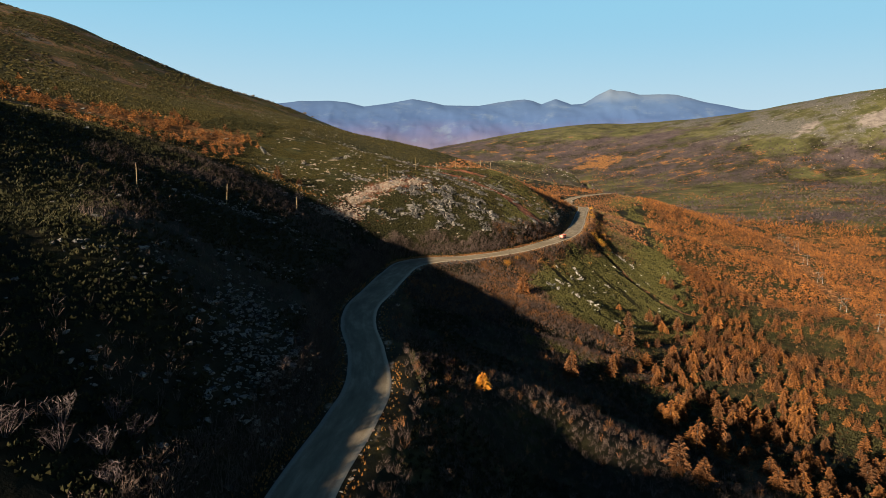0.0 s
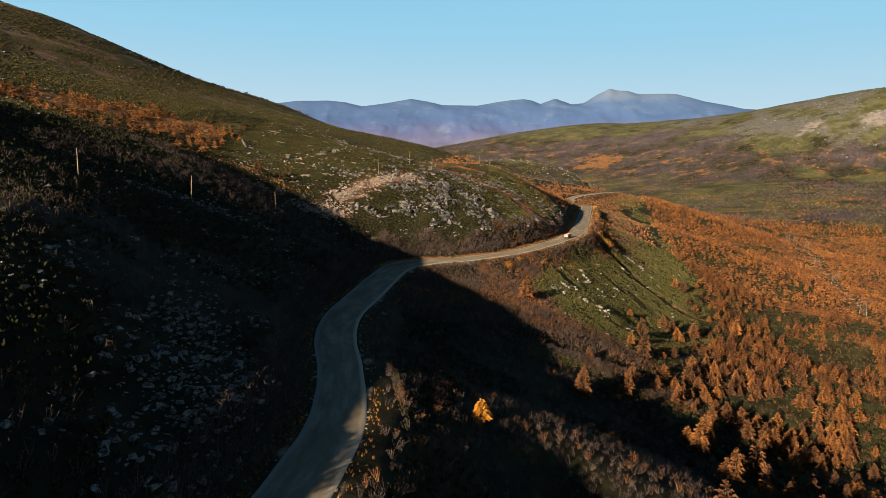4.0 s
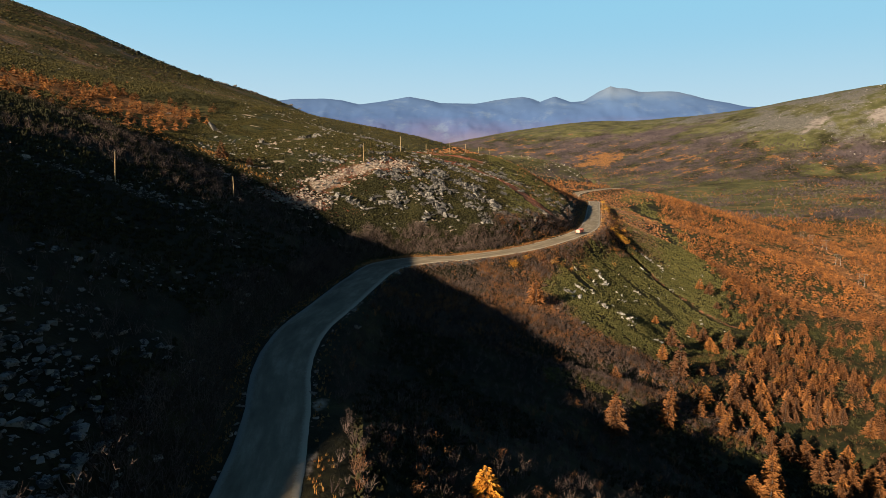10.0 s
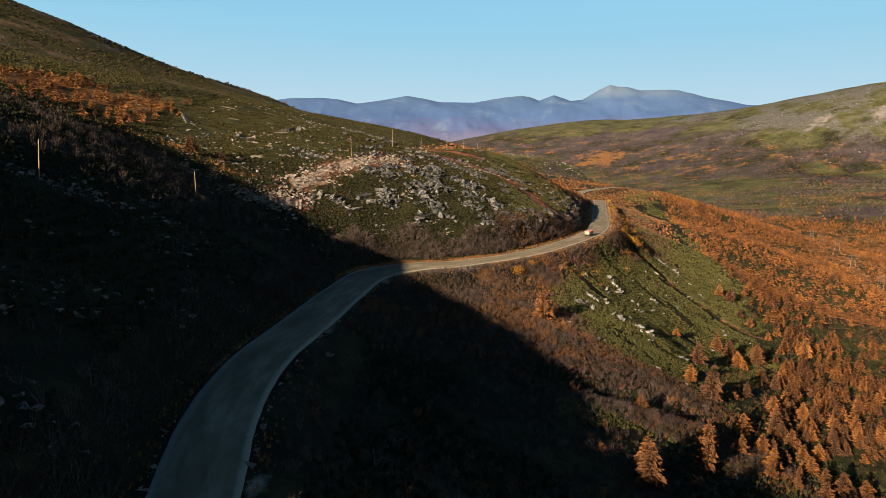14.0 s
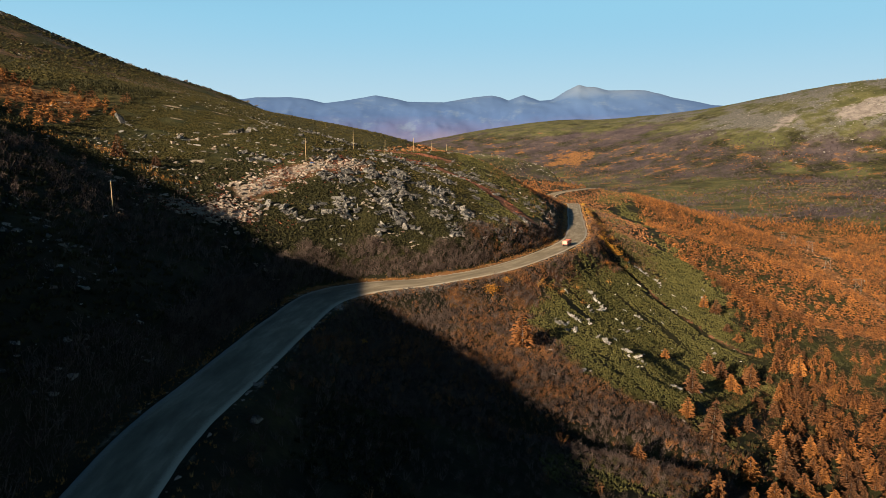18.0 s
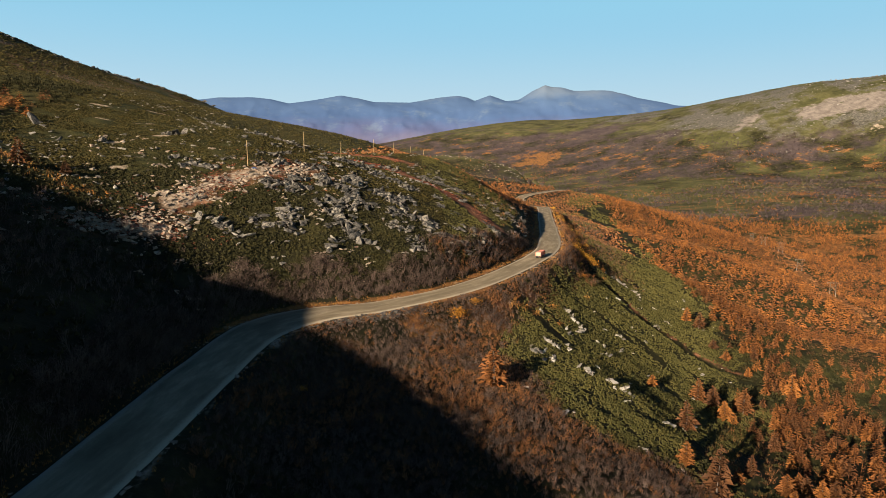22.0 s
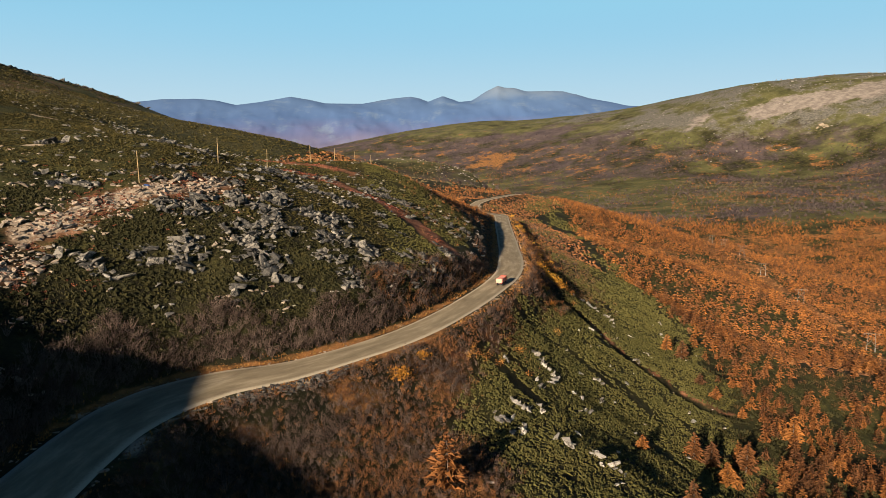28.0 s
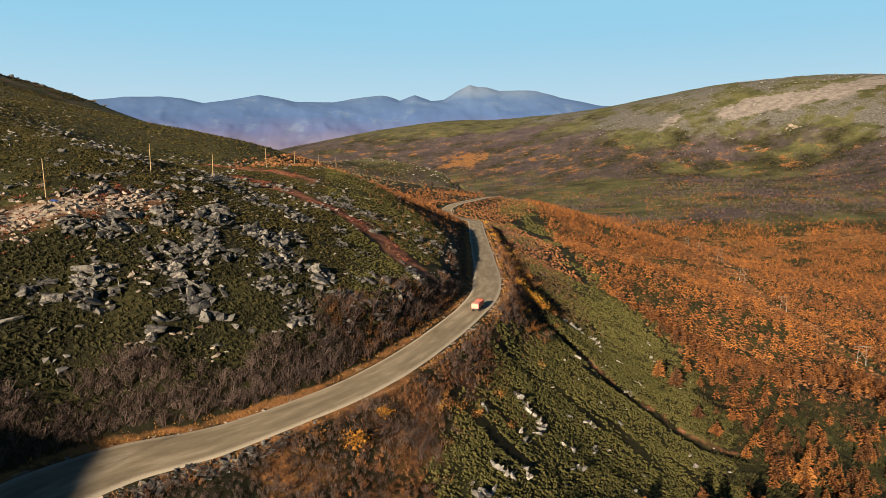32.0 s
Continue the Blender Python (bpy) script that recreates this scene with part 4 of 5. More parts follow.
p = sites(-800, -300, 420, 1560, 5.2, lambda x, y, off: 0.9 * smooth(-0.35, 0.1, fbm(x, y, 60, 3, 65)) * ((x < -330) | (y > 1290)), 0.3)
strew("dwarf_pine_thicket", [mound(50 + k) for k in range(5)], p, rng.uniform(1.4, 3.6, len(p)), HILL_PINE, "scattered dwarf pine high on the mountainside", "shrubs", stretch=np.full(len(p), 0.8))
p = sites(-330, 130, 560, 1300, 3.7, lambda x, y, off: (off < -40) * ((y > 640) | (x < -130)) * (trail(x, y, LARCH_BELT, 34) < 0.5) * np.clip(0.8 + 0.8 * fbm(x, y, 40, 4, 65), 0.25, 0.97) * (trail(x, y, RED_TOP, 5.0) < 0.35), 0.2)
strew("dwarf_pine_thicket", [mound(40 + k) for k in range(5)], p, rng.uniform(0.9, 2.0, len(p)), HILL_PINE, "olive dwarf pine on the back of the spur", "shrubs", stretch=np.full(len(p), 0.8))

p = sites(80, 330, 160, 520, 2.6, lambda x, y, off: (x > larch_edge(y) - 6) * (off > 40) * np.clip(0.34 + 1.6 * fbm(x, y, 32, 3, 66), 0.08, 0.95), 0.1)
strew("dwarf_pine_thicket", LIGHT_CLUMPS, p, rng.uniform(1.3, 2.3, len(p)), PINE, "green dwarf pine under the nearer larches", "shrubs")
p = sites(90, 560, 420, 800, 4.2, lambda x, y, off: (x > larch_edge(y) - 4) * (off > 40) * ((x > 330) | (y > 520)) * 0.9 * smooth(-0.12, 0.16, fbm(x, y, 40, 3, 66)), 0.1)
strew("dwarf_pine_thicket", [mound(60 + k) for k in range(4)], p, rng.uniform(1.3, 2.5, len(p)), PINE, "green dwarf pine under the larches of the valley", "shrubs")

p = sites(120, 420, 545, 1180, 2.9, lambda x, y, off: (off > 16) * (x < larch_edge(y) + 14) * smooth(-0.05, 0.2, fbm(x, y, 30, 4, 113)), 0.1)
strew("dwarf_pine_thicket", CUSHIONS, p, rng.uniform(1.2, 2.2, len(p)), LIGHTENED_PINE, "green dwarf pine between the road and the larch wood", "shrubs")

# ---- bare shrubs ----
SHRUBS = [bare_shrub(k) for k in range(6)]
TUFTS = [grass_tuft(k) for k in range(4)]
LIGHT_SHRUBS = [bare_shrub(10 + k, 5, 14) for k in range(6)]


def bank_shrubs(x, y, off):
    left = smooth(8.2, 10.2, -off) * (1 - smooth(14 - 2 * (y > 480), 21 - 3 * (y > 480), -off + 5 * fbm(x, y, 15, 2, 88))) * (y > 60) * (1 - 0.5 * (y > 560))
    return left * 0.95


THICKET = [bare_shrub(90 + k, 11, 44) for k in range(8)]
p = sites(-80, 240, 60, 900, 1.12, bank_shrubs)
red = (rng.random(len(p)) < 0.6) & (p[:, 1] > 440)
for some, shapes in ((p[~red & (p[:, 1] > 300) & (p[:, 1] < 520)], THICKET), (p[~red & (p[:, 1] >= 520)], SHRUBS), (p[~red & (p[:, 1] <= 300)], LIGHT_SHRUBS)):
    strew("bare_alder_scrub", shapes, some, rng.uniform(1.9, 3.5, len(some)) * np.where(some[:, 1] > 520, 0.6, 1.0), TWIGS, "leafless grey-brown alder scrub along the road bank", "shrubs", 0.2)
strew("red_birch_scrub", SHRUBS, p[red], rng.uniform(1.4, 2.6, red.sum()) * np.where(p[red][:, 1] > 520, 0.6, 0.9), RED_TWIGS, "rust-brown birch scrub along the road bank", "shrubs", 0.2)


def slope_shrubs(x, y, off):
    reach = np.where(y > 540, 1 - smooth(42, 56, off), 1 - smooth(-3, 5, x - pine_edge(y) + 9 * fbm(x, y, 12, 3, 59)))
    near = smooth(8.5, 12, off) * reach * (y > 336) * (y < 900)
    shade = smooth(8.5, 12, off) * (y <= 345) * (x < larch_edge(y) + 6) * (y > 70)
    return np.maximum(near, 0.7 * shade) * np.clip(0.85 + fbm(x, y, 20, 3, 67), 0.15, 1)


p = sites(-30, 260, 70, 900, 2.05, slope_shrubs)
for some, shapes in ((p[p[:, 1] < 470], SHRUBS), (p[p[:, 1] >= 470], LIGHT_SHRUBS)):
    strew("bare_alder_scrub", shapes, some, rng.uniform(1.6, 3.2, len(some)) * np.where(some[:, 1] > 345, 0.65, 0.75), TWIGS, "leafless brown scrub on the slope below the road", "shrubs", 0.25)
some = p[(p[:, 1] > 320) & (p[:, 1] < 700) & (rng.random(len(p)) < 0.85)] + (0.8, 0.6, 0)
some[:, 2] = terrain(some[:, 0], some[:, 1])
strew("red_birch_scrub", LIGHT_SHRUBS, some, rng.uniform(1.2, 2.3, len(some)), RED_TWIGS, "rust-red dwarf birch scrub below the road", "shrubs", 0.3)

p = sites(-20, 130, 296, 540, 1.3, lambda x, y, off: smooth(8, 10, off) * (1 - smooth(-6, 2, x - pine_edge(y) + 9 * fbm(x, y, 12, 3, 59))) * 0.97)
warm = fbm(p[:, 0], p[:, 1], 11, 3, 103) + rng.normal(0, 0.22, len(p)) > 0.08
tall = 1.25 + 0.75 * fbm(p[:, 0], p[:, 1], 9, 3, 104)
strew("red_birch_scrub", THICKET, p[warm], (tall * rng.uniform(0.8, 1.3, len(p)))[warm], RED_TWIGS, "rust-brown birch thicket below the road", "shrubs", 0.3)
strew("bare_alder_scrub", THICKET, p[~warm], (tall * rng.uniform(0.9, 1.6, len(p)))[~warm], TWIGS, "dense bare brown thicket below the road", "shrubs", 0.3)
p = sites(-20, 120, 330, 520, 1.8, lambda x, y, off: smooth(7.5, 9, off) * (1 - smooth(16, 34, off)) * np.clip(0.3 + 1.2 * fbm(x, y, 18, 3, 97), 0, 0.9))
strew("dry_grass", TUFTS, p, rng.uniform(0.7, 1.2, len(p)), RED_TWIGS, "rusty grass between the scrub below the road", "grass", 0.3)

DOMES = [bare_shrub(70 + k, 9, 55) for k in range(6)]
p = sites(-16, 125, 75, 345, 4.3, lambda x, y, off: (off > 10) * (x < larch_edge(y) + 4) * np.clip(0.5 + 1.3 * fbm(x, y, 24, 3, 99), 0.05, 0.9) * (ellipse(x, y, 12, 182, 6, 11) < 0.35))
warm = rng.random(len(p)) < 0.45
strew("red_birch_scrub", DOMES, p[warm], rng.uniform(1.5, 2.9, warm.sum()), RED_TWIGS, "tall rust-brown birch bushes on the shaded slope", "shrubs", 0.15)
strew("bare_alder_scrub", DOMES, p[~warm], rng.uniform(1.5, 3.1, (~warm).sum()), TWIGS, "tall bare alder bushes on the shaded slope", "shrubs", 0.15)
p = sites(100, 172, 488, 640, 3.0, lambda x, y, off: (off > 8.5) * (off < 27) * np.clip(0.7 + 0.9 * fbm(x, y, 16, 3, 101), 0.1, 0.95) * (ellipse(x, y, 130.5, 536, 10, 22) < 0.3))
warm = rng.random(len(p)) < 0.85
strew("red_birch_scrub", DOMES, p[warm], rng.uniform(1.8, 3.2, warm.sum()), RED_TWIGS, "rust-brown birch bushes below the outer bend", "shrubs", 0.15)
strew("bare_alder_scrub", DOMES, p[~warm], rng.uniform(1.8, 3.4, (~warm).sum()), TWIGS, "bare grey-brown alder bushes below the outer bend", "shrubs", 0.15)
big = np.array([(-54, 90), (-50, 94), (-57, 96), (-49, 101), (-60, 88), (-46, 88), (-53, 104)], float)
big = np.column_stack([big, terrain(big[:, 0], big[:, 1])])
strew("bare_alder_scrub", [bare_shrub(60 + k, 16, 170) for k in range(3)], big, rng.uniform(3.4, 4.8, len(big)), BIRCH_TWIGS, "tall bare alder bushes above the road", "shrubs", 0.15)
p = sites(-210, -34, 75, 400, 3.3, lambda x, y, off: (off < -22) * 0.85 * smooth(0.0, -0.35, fbm(x, y, 30, 4, 64)) * (boulder_share(x, y, SHADE_FIELDS) < 0.35))
strew("bare_alder_scrub", LIGHT_SHRUBS, p, rng.uniform(1.8, 3.2, len(p)), TWIGS, "leafless dark scrub between the pines of the shaded hillside", "shrubs", 0.2)
p = sites(-150, -60, 270, 400, 2.9, lambda x, y, off: (off < -30) * 0.8 * smooth(0.0, 0.3, fbm(x, y, 34, 3, 98)))
strew("bare_alder_scrub", LIGHT_SHRUBS, p, rng.uniform(2.0, 3.4, len(p)), TWIGS, "grey-purple alder thicket in the hollow of the hillside", "shrubs", 0.2)
p = sites(-125, -35, 330, 412, 2.4, lambda x, y, off: (off < -16) * ellipse(x, y, -70, 368, 46, 30) * 0.95)
strew("bare_alder_scrub", SHRUBS, p, rng.uniform(1.8, 3.2, len(p)), TWIGS, "leafless grey scrub in the gully", "shrubs", 0.2)

p = sites(60, 200, 480, 900, 2.9, lambda x, y, off: (off < -18) * (off > -62) * smooth(500, 560, y) * 0.22)
strew("red_birch_scrub", SHRUBS, p, rng.uniform(1.3, 2.6, len(p)), RED_TWIGS, "reddish bare scrub on the shoulder of the spur", "shrubs", 0.25)

p = sites(85, 330, 150, 520, 3.1, lambda x, y, off: (x > larch_edge(y) - 3) * (off > 40) * np.clip(0.45 - 1.4 * fbm(x, y, 32, 3, 66), 0.1, 0.9))
strew("red_birch_scrub", LIGHT_SHRUBS, p, rng.uniform(1.2, 2.4, len(p)), RED_TWIGS, "reddish bare scrub between the larches", "shrubs", 0.25)
p = sites(110, 700, 420, 1000, 5.0, lambda x, y, off: (x > larch_edge(y)) * (off > 30) * ((x > 330) | (y > 520)) * 0.7)
strew("red_birch_scrub", [mound(70 + k) for k in range(4)], p, rng.uniform(1.2, 2.4, len(p)), RED_TWIGS, "reddish scrub between the farther larches", "shrubs", 0.25)

p = sites(0, 320, 640, 1180, 4.2, lambda x, y, off: (off < -11) * (off > -150) * np.clip(0.6 + 0.8 * fbm(x, y, 40, 3, 85), 0.1, 1))
strew("red_birch_scrub", [mound(k) for k in range(4)], p, rng.uniform(1.2, 2.4, len(p)), RED_TWIGS, "reddish scrub on the back slope of the spur", "shrubs", 0.2)
p = sites(150, 420, 640, 1180, 3.6, lambda x, y, off: (off > 10) * (off < 70) * 0.85)
strew("red_birch_scrub", [mound(10 + k) for k in range(4)], p, rng.uniform(1.1, 2.2, len(p)), RED_TWIGS, "reddish scrub below the far stretch of the road", "shrubs", 0.2)

# ---- dry grass by the road ----
p = sites(-60, 240, 60, 860, 0.75, lambda x, y, off: np.exp(-((np.abs(off) - HALF_ROAD - 1.7) / np.where(off < 0, 2.2, 1.4)) ** 2) * np.clip(0.65 + 0.9 * fbm(x, y, 14, 2, 68), 0.05, 1) * (np.abs(off) > HALF_ROAD + 0.2) * (1 - 0.5 * (off > 0)))
strew("dry_grass", TUFTS, p, rng.uniform(0.45, 1.0, len(p)), GRASS, "dry orange grass tufts on the road verge", "grass", 0.2)
ORANGE_SHRUBS = [leafy_shrub(k, 90, 0.06) for k in range(4)]
p = sites(-50, 240, 330, 860, 4.2, lambda x, y, off: ((off > HALF_ROAD + 2) & (off < 30)) * 0.20 * smooth(-0.1, 0.4, fbm(x, y, 25, 2, 69)))
strew("orange_birch_shrub", ORANGE_SHRUBS, p, rng.uniform(1.6, 3.4, len(p)), GRASS, "orange dwarf birch shrubs with leaves below the road", "shrubs", 0.2)


def autumn_bush(x, y, size):
    ob = new("willow_bush", BUSH_MESHES[int(x + y) % 3])
    z = float(terrain(np.array([float(x)]), np.array([float(y)]))[0])
    ob.matrix_world = Matrix.LocRotScale((x, y, z), Euler((0, 0, x * 1.7)), (size * 1.15, size, size * 0.85))
    return tagged(ob, "yellow-orange willow bush still in leaf beside the road", "bush", "yellow bushes")


BUSH_MESHES = []
for k in range(3):
    bush = bpy.data.meshes.new("willow_bush")
    fast_mesh(bush, *leafy_shrub(60 + k, 420, 0.05), True)
    bush.materials.append(YELLOW)
    BUSH_MESHES.append(bush)
for x, y, size in [(131, 551, 4.2), (132, 545.5, 4.6), (132.5, 540, 4.5), (134, 535, 4.6), (134.5, 529.5, 4.0), (121, 511, 2.4), (169, 711, 3.8), (152, 594, 3.4), (149, 604, 2.8), (165, 689, 3.0), (43, 399, 4.6), (50, 408, 3.0), (118, 496, 2.2), (156, 640, 2.6), (176, 742, 3.0), (186, 790, 3.2), (-2, 340, 1.8)]:
    autumn_bush(x, y, size)

# ---- low red plants ----
p = sites(-110, 110, 390, 680, 1.3, lambda x, y, off: (off < -14) * 0.75 * np.maximum(np.maximum(trail(x, y, RED_TRAIL, 6.0), trail(x, y, RED_TOP, 6.0)) * smooth(-0.15, 0.2, fbm(x, y, 8, 2, 109)), 0.95 * trail(x, y, RUBBLE_TRAIL, 12.0) * (fbm(x, y, 6, 2, 80) > -0.08)))
strew("red_bearberry", LIGHT_CLUMPS, p, rng.uniform(0.6, 1.15, len(p)), RED_LEAVES, "low crimson bearberry between the stones", "plants", 0.3, stretch=np.full(len(p), 0.6))
p = sites(-200, -70, 380, 450, 1.9, lambda x, y, off: 0.8 * trail(x, y, [(-185, 392), (-174, 420), (-146, 424), (-112, 437), (-82, 420)], 6.0))
strew("dry_grass", TUFTS, p, rng.uniform(1.0, 2.0, len(p)), GRASS, "orange grass strip across the hillside", "grass", 0.3)

# ---- larches ----
LARCH_CROWNS = [larch_crown(100 + k, 11 + k % 3, 7, 2, 0.27 + 0.03 * (k % 4)) for k in range(6)]
FAR_LARCHES = [joined([needle_cloud(200 + k, 20, 0.28 + 0.05 * (k % 3), 0.20, 0.5), trunk_shape(k, 3, 2, 0.016)]) for k in range(7)]


MID_LARCHES = [joined([needle_cloud(240 + k, 56, 0.28 + 0.05 * (k % 3), 0.13, 0.5), trunk_shape(k, 3, 2, 0.015)]) for k in range(7)]
TINY_LARCHES = [needle_cloud(220 + k, 12, 0.28 + 0.05 * (k % 3), 0.22, 0.5) for k in range(7)]


def mesh_of(name, shape, material, flat=True):
    me = bpy.data.meshes.new(name)
    fast_mesh(me, shape[0], shape[1], flat)
    me.materials.append(material)
    return me


def part(name, shape, material, parent, label=""):
    """One mesh under a thing or under a part; shape: a bmesh, or corners and triangles."""
    if isinstance(shape, tuple):
        me = mesh_of(name, shape, material)
    elif isinstance(shape, bpy.types.Mesh):
        me = shape
    else:
        me = bpy.data.meshes.new(name)
        shape.to_mesh(me)
        shape.free()
        me.materials.append(material)
    ob = new(name, me)
    ob.parent = parent
    return tagged(ob, label)


CROWN_MESHES = [mesh_of("crown", joined([c, needle_cloud(270 + k, 50, 0.33, 0.11)]), LARCH) for k, c in enumerate(LARCH_CROWNS)]
TRUNK_MESHES = [mesh_of("trunk", trunk_shape(50 + k), BARK, False) for k in range(3)]
GOLD_CROWN = mesh_of("crown", needle_cloud(131, 240, 0.40, 0.11), GOLD)


def larch(x, y, height, k=0, wide=1.0, gold=False, label="tall orange autumn larch with tiered branches"):
    tree = new("larch_tree")
    z = float(terrain(np.array([x]), np.array([y]))[0])
    tree.matrix_world = Matrix.LocRotScale((x, y, z), Euler((rng.normal(0, 0.03), rng.normal(0, 0.03), rng.uniform(0, 6.28))), (height * wide, height * wide, height))
    part("trunk", TRUNK_MESHES[k % 3], BARK, tree)
    part("crown", GOLD_CROWN if gold else CROWN_MESHES[k % 6], LARCH, tree, "golden needles" if gold else "")
    return tagged(tree, label, "tree", "larches" if not gold else "")


larch(12.9, 190.5, 5.6, 3, 1.3, True, "bright golden larch standing alone in the scrub")
# single larches on the slope: x, y, height, width
LONE = [(101, 337, 14.5, 0.95), (68, 309, 6, 1.3), (55, 262, 12, 1.0), (79, 288, 11, 0.9), (112, 375, 10, 1.1), (116, 410, 4.5, 1.5), (48, 361, 12, 1.25), (139, 419, 9, 1.2), (144, 417, 9, 1.2),
        (177, 478, 5, 1.5), (178, 468, 6, 1.4), (184, 459, 5, 1.3), (196, 445, 12, 1.1), (158, 419, 11, 1.2), (144, 408, 8, 1.3), (57, 271, 10, 1.0), (84, 300, 10, 0.95), (65, 170, 11, 1.15), (89, 215, 12, 0.85),
        (127, 284, 9, 1.1), (103, 268, 11, 1.1), (71, 168, 8, 1.2), (-103, 428, 10, 1.1), (-90, 432, 5, 1.6), (181, 500, 9, 1.3), (178, 508, 8, 1.3), (92, 248, 12, 1.0), (106, 236, 13, 1.0), (121, 332, 10, 1.1), (98, 348, 7, 1.3)]
for k, (x, y, h, w) in enumerate(LONE):
    larch(x, y, h, k, w, label="single orange larch on the open slope" if h > 6 else "small bushy orange larch")


def larch_share(x, y, off):
    edge = larch_edge(y)
    deep = smooth(-8, 22 - 8 * smooth(600, 760, y) + 34 * (1 - smooth(340, 430, y)), x - edge) * (off > 38 - 26 * smooth(620, 720, y)) * (1 - smooth(980, 1120, x)) * (1 - smooth(1320, 1440, y + 0.6 * np.maximum(0, x - 620)))
    cut = 1 - smooth(0.3, 0.5, trail(x, y, POWER_CUT, 10))
    return deep * cut * np.clip(0.70 - 0.10 * (1 - smooth(300, 420, y)) + 0.7 * fbm(x, y, 70, 3, 70) + 1.3 * fbm(x, y, 20, 3, 78), 0.05, 1)


near_trees = sites(70, 330, 165, 480, 4.9, larch_share)
order = np.argsort(np.hypot(near_trees[:, 0] - 60, near_trees[:, 1] - 260))
things, stuff_near = near_trees[order[:285]], near_trees[order[285:]]
for k, (x, y, _) in enumerate(things):
    larch(float(x), float(y), float(rng.uniform(3.5, 8.0)), k + int(y), float(rng.uniform(1.05, 1.45)))
mid_trees = sites(70, 980, 165, 800, 4.7, lambda x, y, off: larch_share(x, y, off) * ~((x < 330) & (y < 480)))
far_trees = sites(150, 1120, 800, 1460, 4.6, larch_share)
near_mid, far_mid = mid_trees[mid_trees[:, 1] < 600], mid_trees[mid_trees[:, 1] >= 600]
for some, shapes, low, high_, needles in ((stuff_near, MID_LARCHES, 4.0, 8.5, LARCH_EDGE), (near_mid, FAR_LARCHES, 4.0, 8.0, LARCH_EDGE), (np.vstack([far_mid, far_trees]), TINY_LARCHES, 3.5, 8.0, LARCH_STUFF)):
    strew("larch_wood", shapes, some, rng.uniform(low, high_, len(some)), needles, "orange larch wood filling the valley", "trees", 0.03, stretch=np.full(len(some), 1.0))

p = sites(-330, -90, 390, 600, 5.0, lambda x, y, off: np.clip(1.0 * trail(x, y, LARCH_BELT, 38) + 1.1 * fbm(x, y, 30, 3, 81) - 0.22, 0, 0.8) * smooth(-132, -150, x))
strew("larch_wood", FAR_LARCHES, p, 3.5 + 5.0 * rng.random(len(p)) ** 1.5, LARCH_STUFF, "belt of low rust-orange larches across the mountainside", "trees", 0.05, stretch=np.full(len(p), 0.8))
p = sites(40, 330, 690, 1200, 6.5, lambda x, y, off: (off < -13) * (off > -90) * np.clip(0.35 + 0.9 * fbm(x, y, 50, 3, 86), 0, 0.9))
strew("larch_wood", TINY_LARCHES, p, rng.uniform(3.0, 6.0, len(p)), LARCH_STUFF, "small orange larches above the far stretch of the road", "trees", 0.03)
p = sites(200, 1900, 1280, 2700, 10.0, lambda x, y, off: np.maximum(0.20 * smooth(0.10, 0.40, fbm(x, y * 1.6, 180, 5, 72)), 0.9 * boulder_share(x, y, ORANGE_GROVES) * np.clip(0.8 + fbm(x, y, 50, 3, 91), 0, 1)) * (natural_low(x, y) < 90))
strew("larch_wood", TINY_LARCHES, p, rng.uniform(4.5, 8.0, len(p)), LARCH_STUFF, "orange larch groves on the far valley side", "trees", 0.03, stretch=np.full(len(p), 0.9))
BARE_TREES = [needle_cloud(400 + k, 7, 0.42, 0.3) for k in range(5)]
p = sites(250, 2700, 1250, 3300, 11.0, lambda x, y, off: np.clip(np.maximum(0.20 + 1.6 * fbm(x, y * 1.5, 170, 5, 73), 1.2 * boulder_share(x, y, BIRCH_GROVES) + 0.5 * fbm(x, y, 60, 3, 92)), 0, 0.9) * (1 - smooth(90, 190, natural_low(x, y))))
strew("bare_birch_wood", BARE_TREES, p, rng.uniform(4.5, 8.5, len(p)), BIRCH_TWIGS, "leafless purple-brown birch groves on the far valley side", "trees", 0.05)
p = sites(300, 2700, 1250, 3300, 24.0, lambda x, y, off: np.clip(0.2 + 0.9 * fbm(x, y, 160, 4, 87), 0, 0.8) * (1 - smooth(70, 150, natural_low(x, y))))
# lightened pine copy here too, against too dark a far hill
strew("dwarf_pine_thicket", [mound(420 + k) for k in range(4)], p, rng.uniform(3.0, 8.0, len(p)), LIGHTENED_PINE, "olive dwarf pine patches on the far hill", "shrubs", 0.05, stretch=np.full(len(p), 0.5))

# scrub added so that the dim, grazing-lit knoll catches more sun
p = sites(40, 430, 1150, 1740, 7.0, lambda x, y, off: (np.abs(off) > 9) * np.clip(0.5 + 0.9 * fbm(x, y, 60, 3, 94), 0.05, 0.95), 0.2)
warm = rng.random(len(p)) < 0.1
strew("low_willow_scrub", [mound(440 + k) for k in range(4)], p[~warm], rng.uniform(1.4, 3.2, (~warm).sum()), MEADOW_SHRUB, "low olive scrub added to brighten the far knoll and its foot", "shrubs", 0.1)
strew("larch_wood", TINY_LARCHES, p[warm], rng.uniform(3.0, 6.5, warm.sum()), LARCH_STUFF, "scattered orange larches at the foot of the knoll", "trees", 0.03)
# likewise added on the valley floor, to catch the low sun
p = sites(430, 1500, 1330, 1950, 9.0, lambda x, y, off: np.clip(0.08 + 1.9 * fbm(x, y * 1.5, 110, 4, 95), 0, 0.9) * (natural_low(x, y) < 60), 0.2)
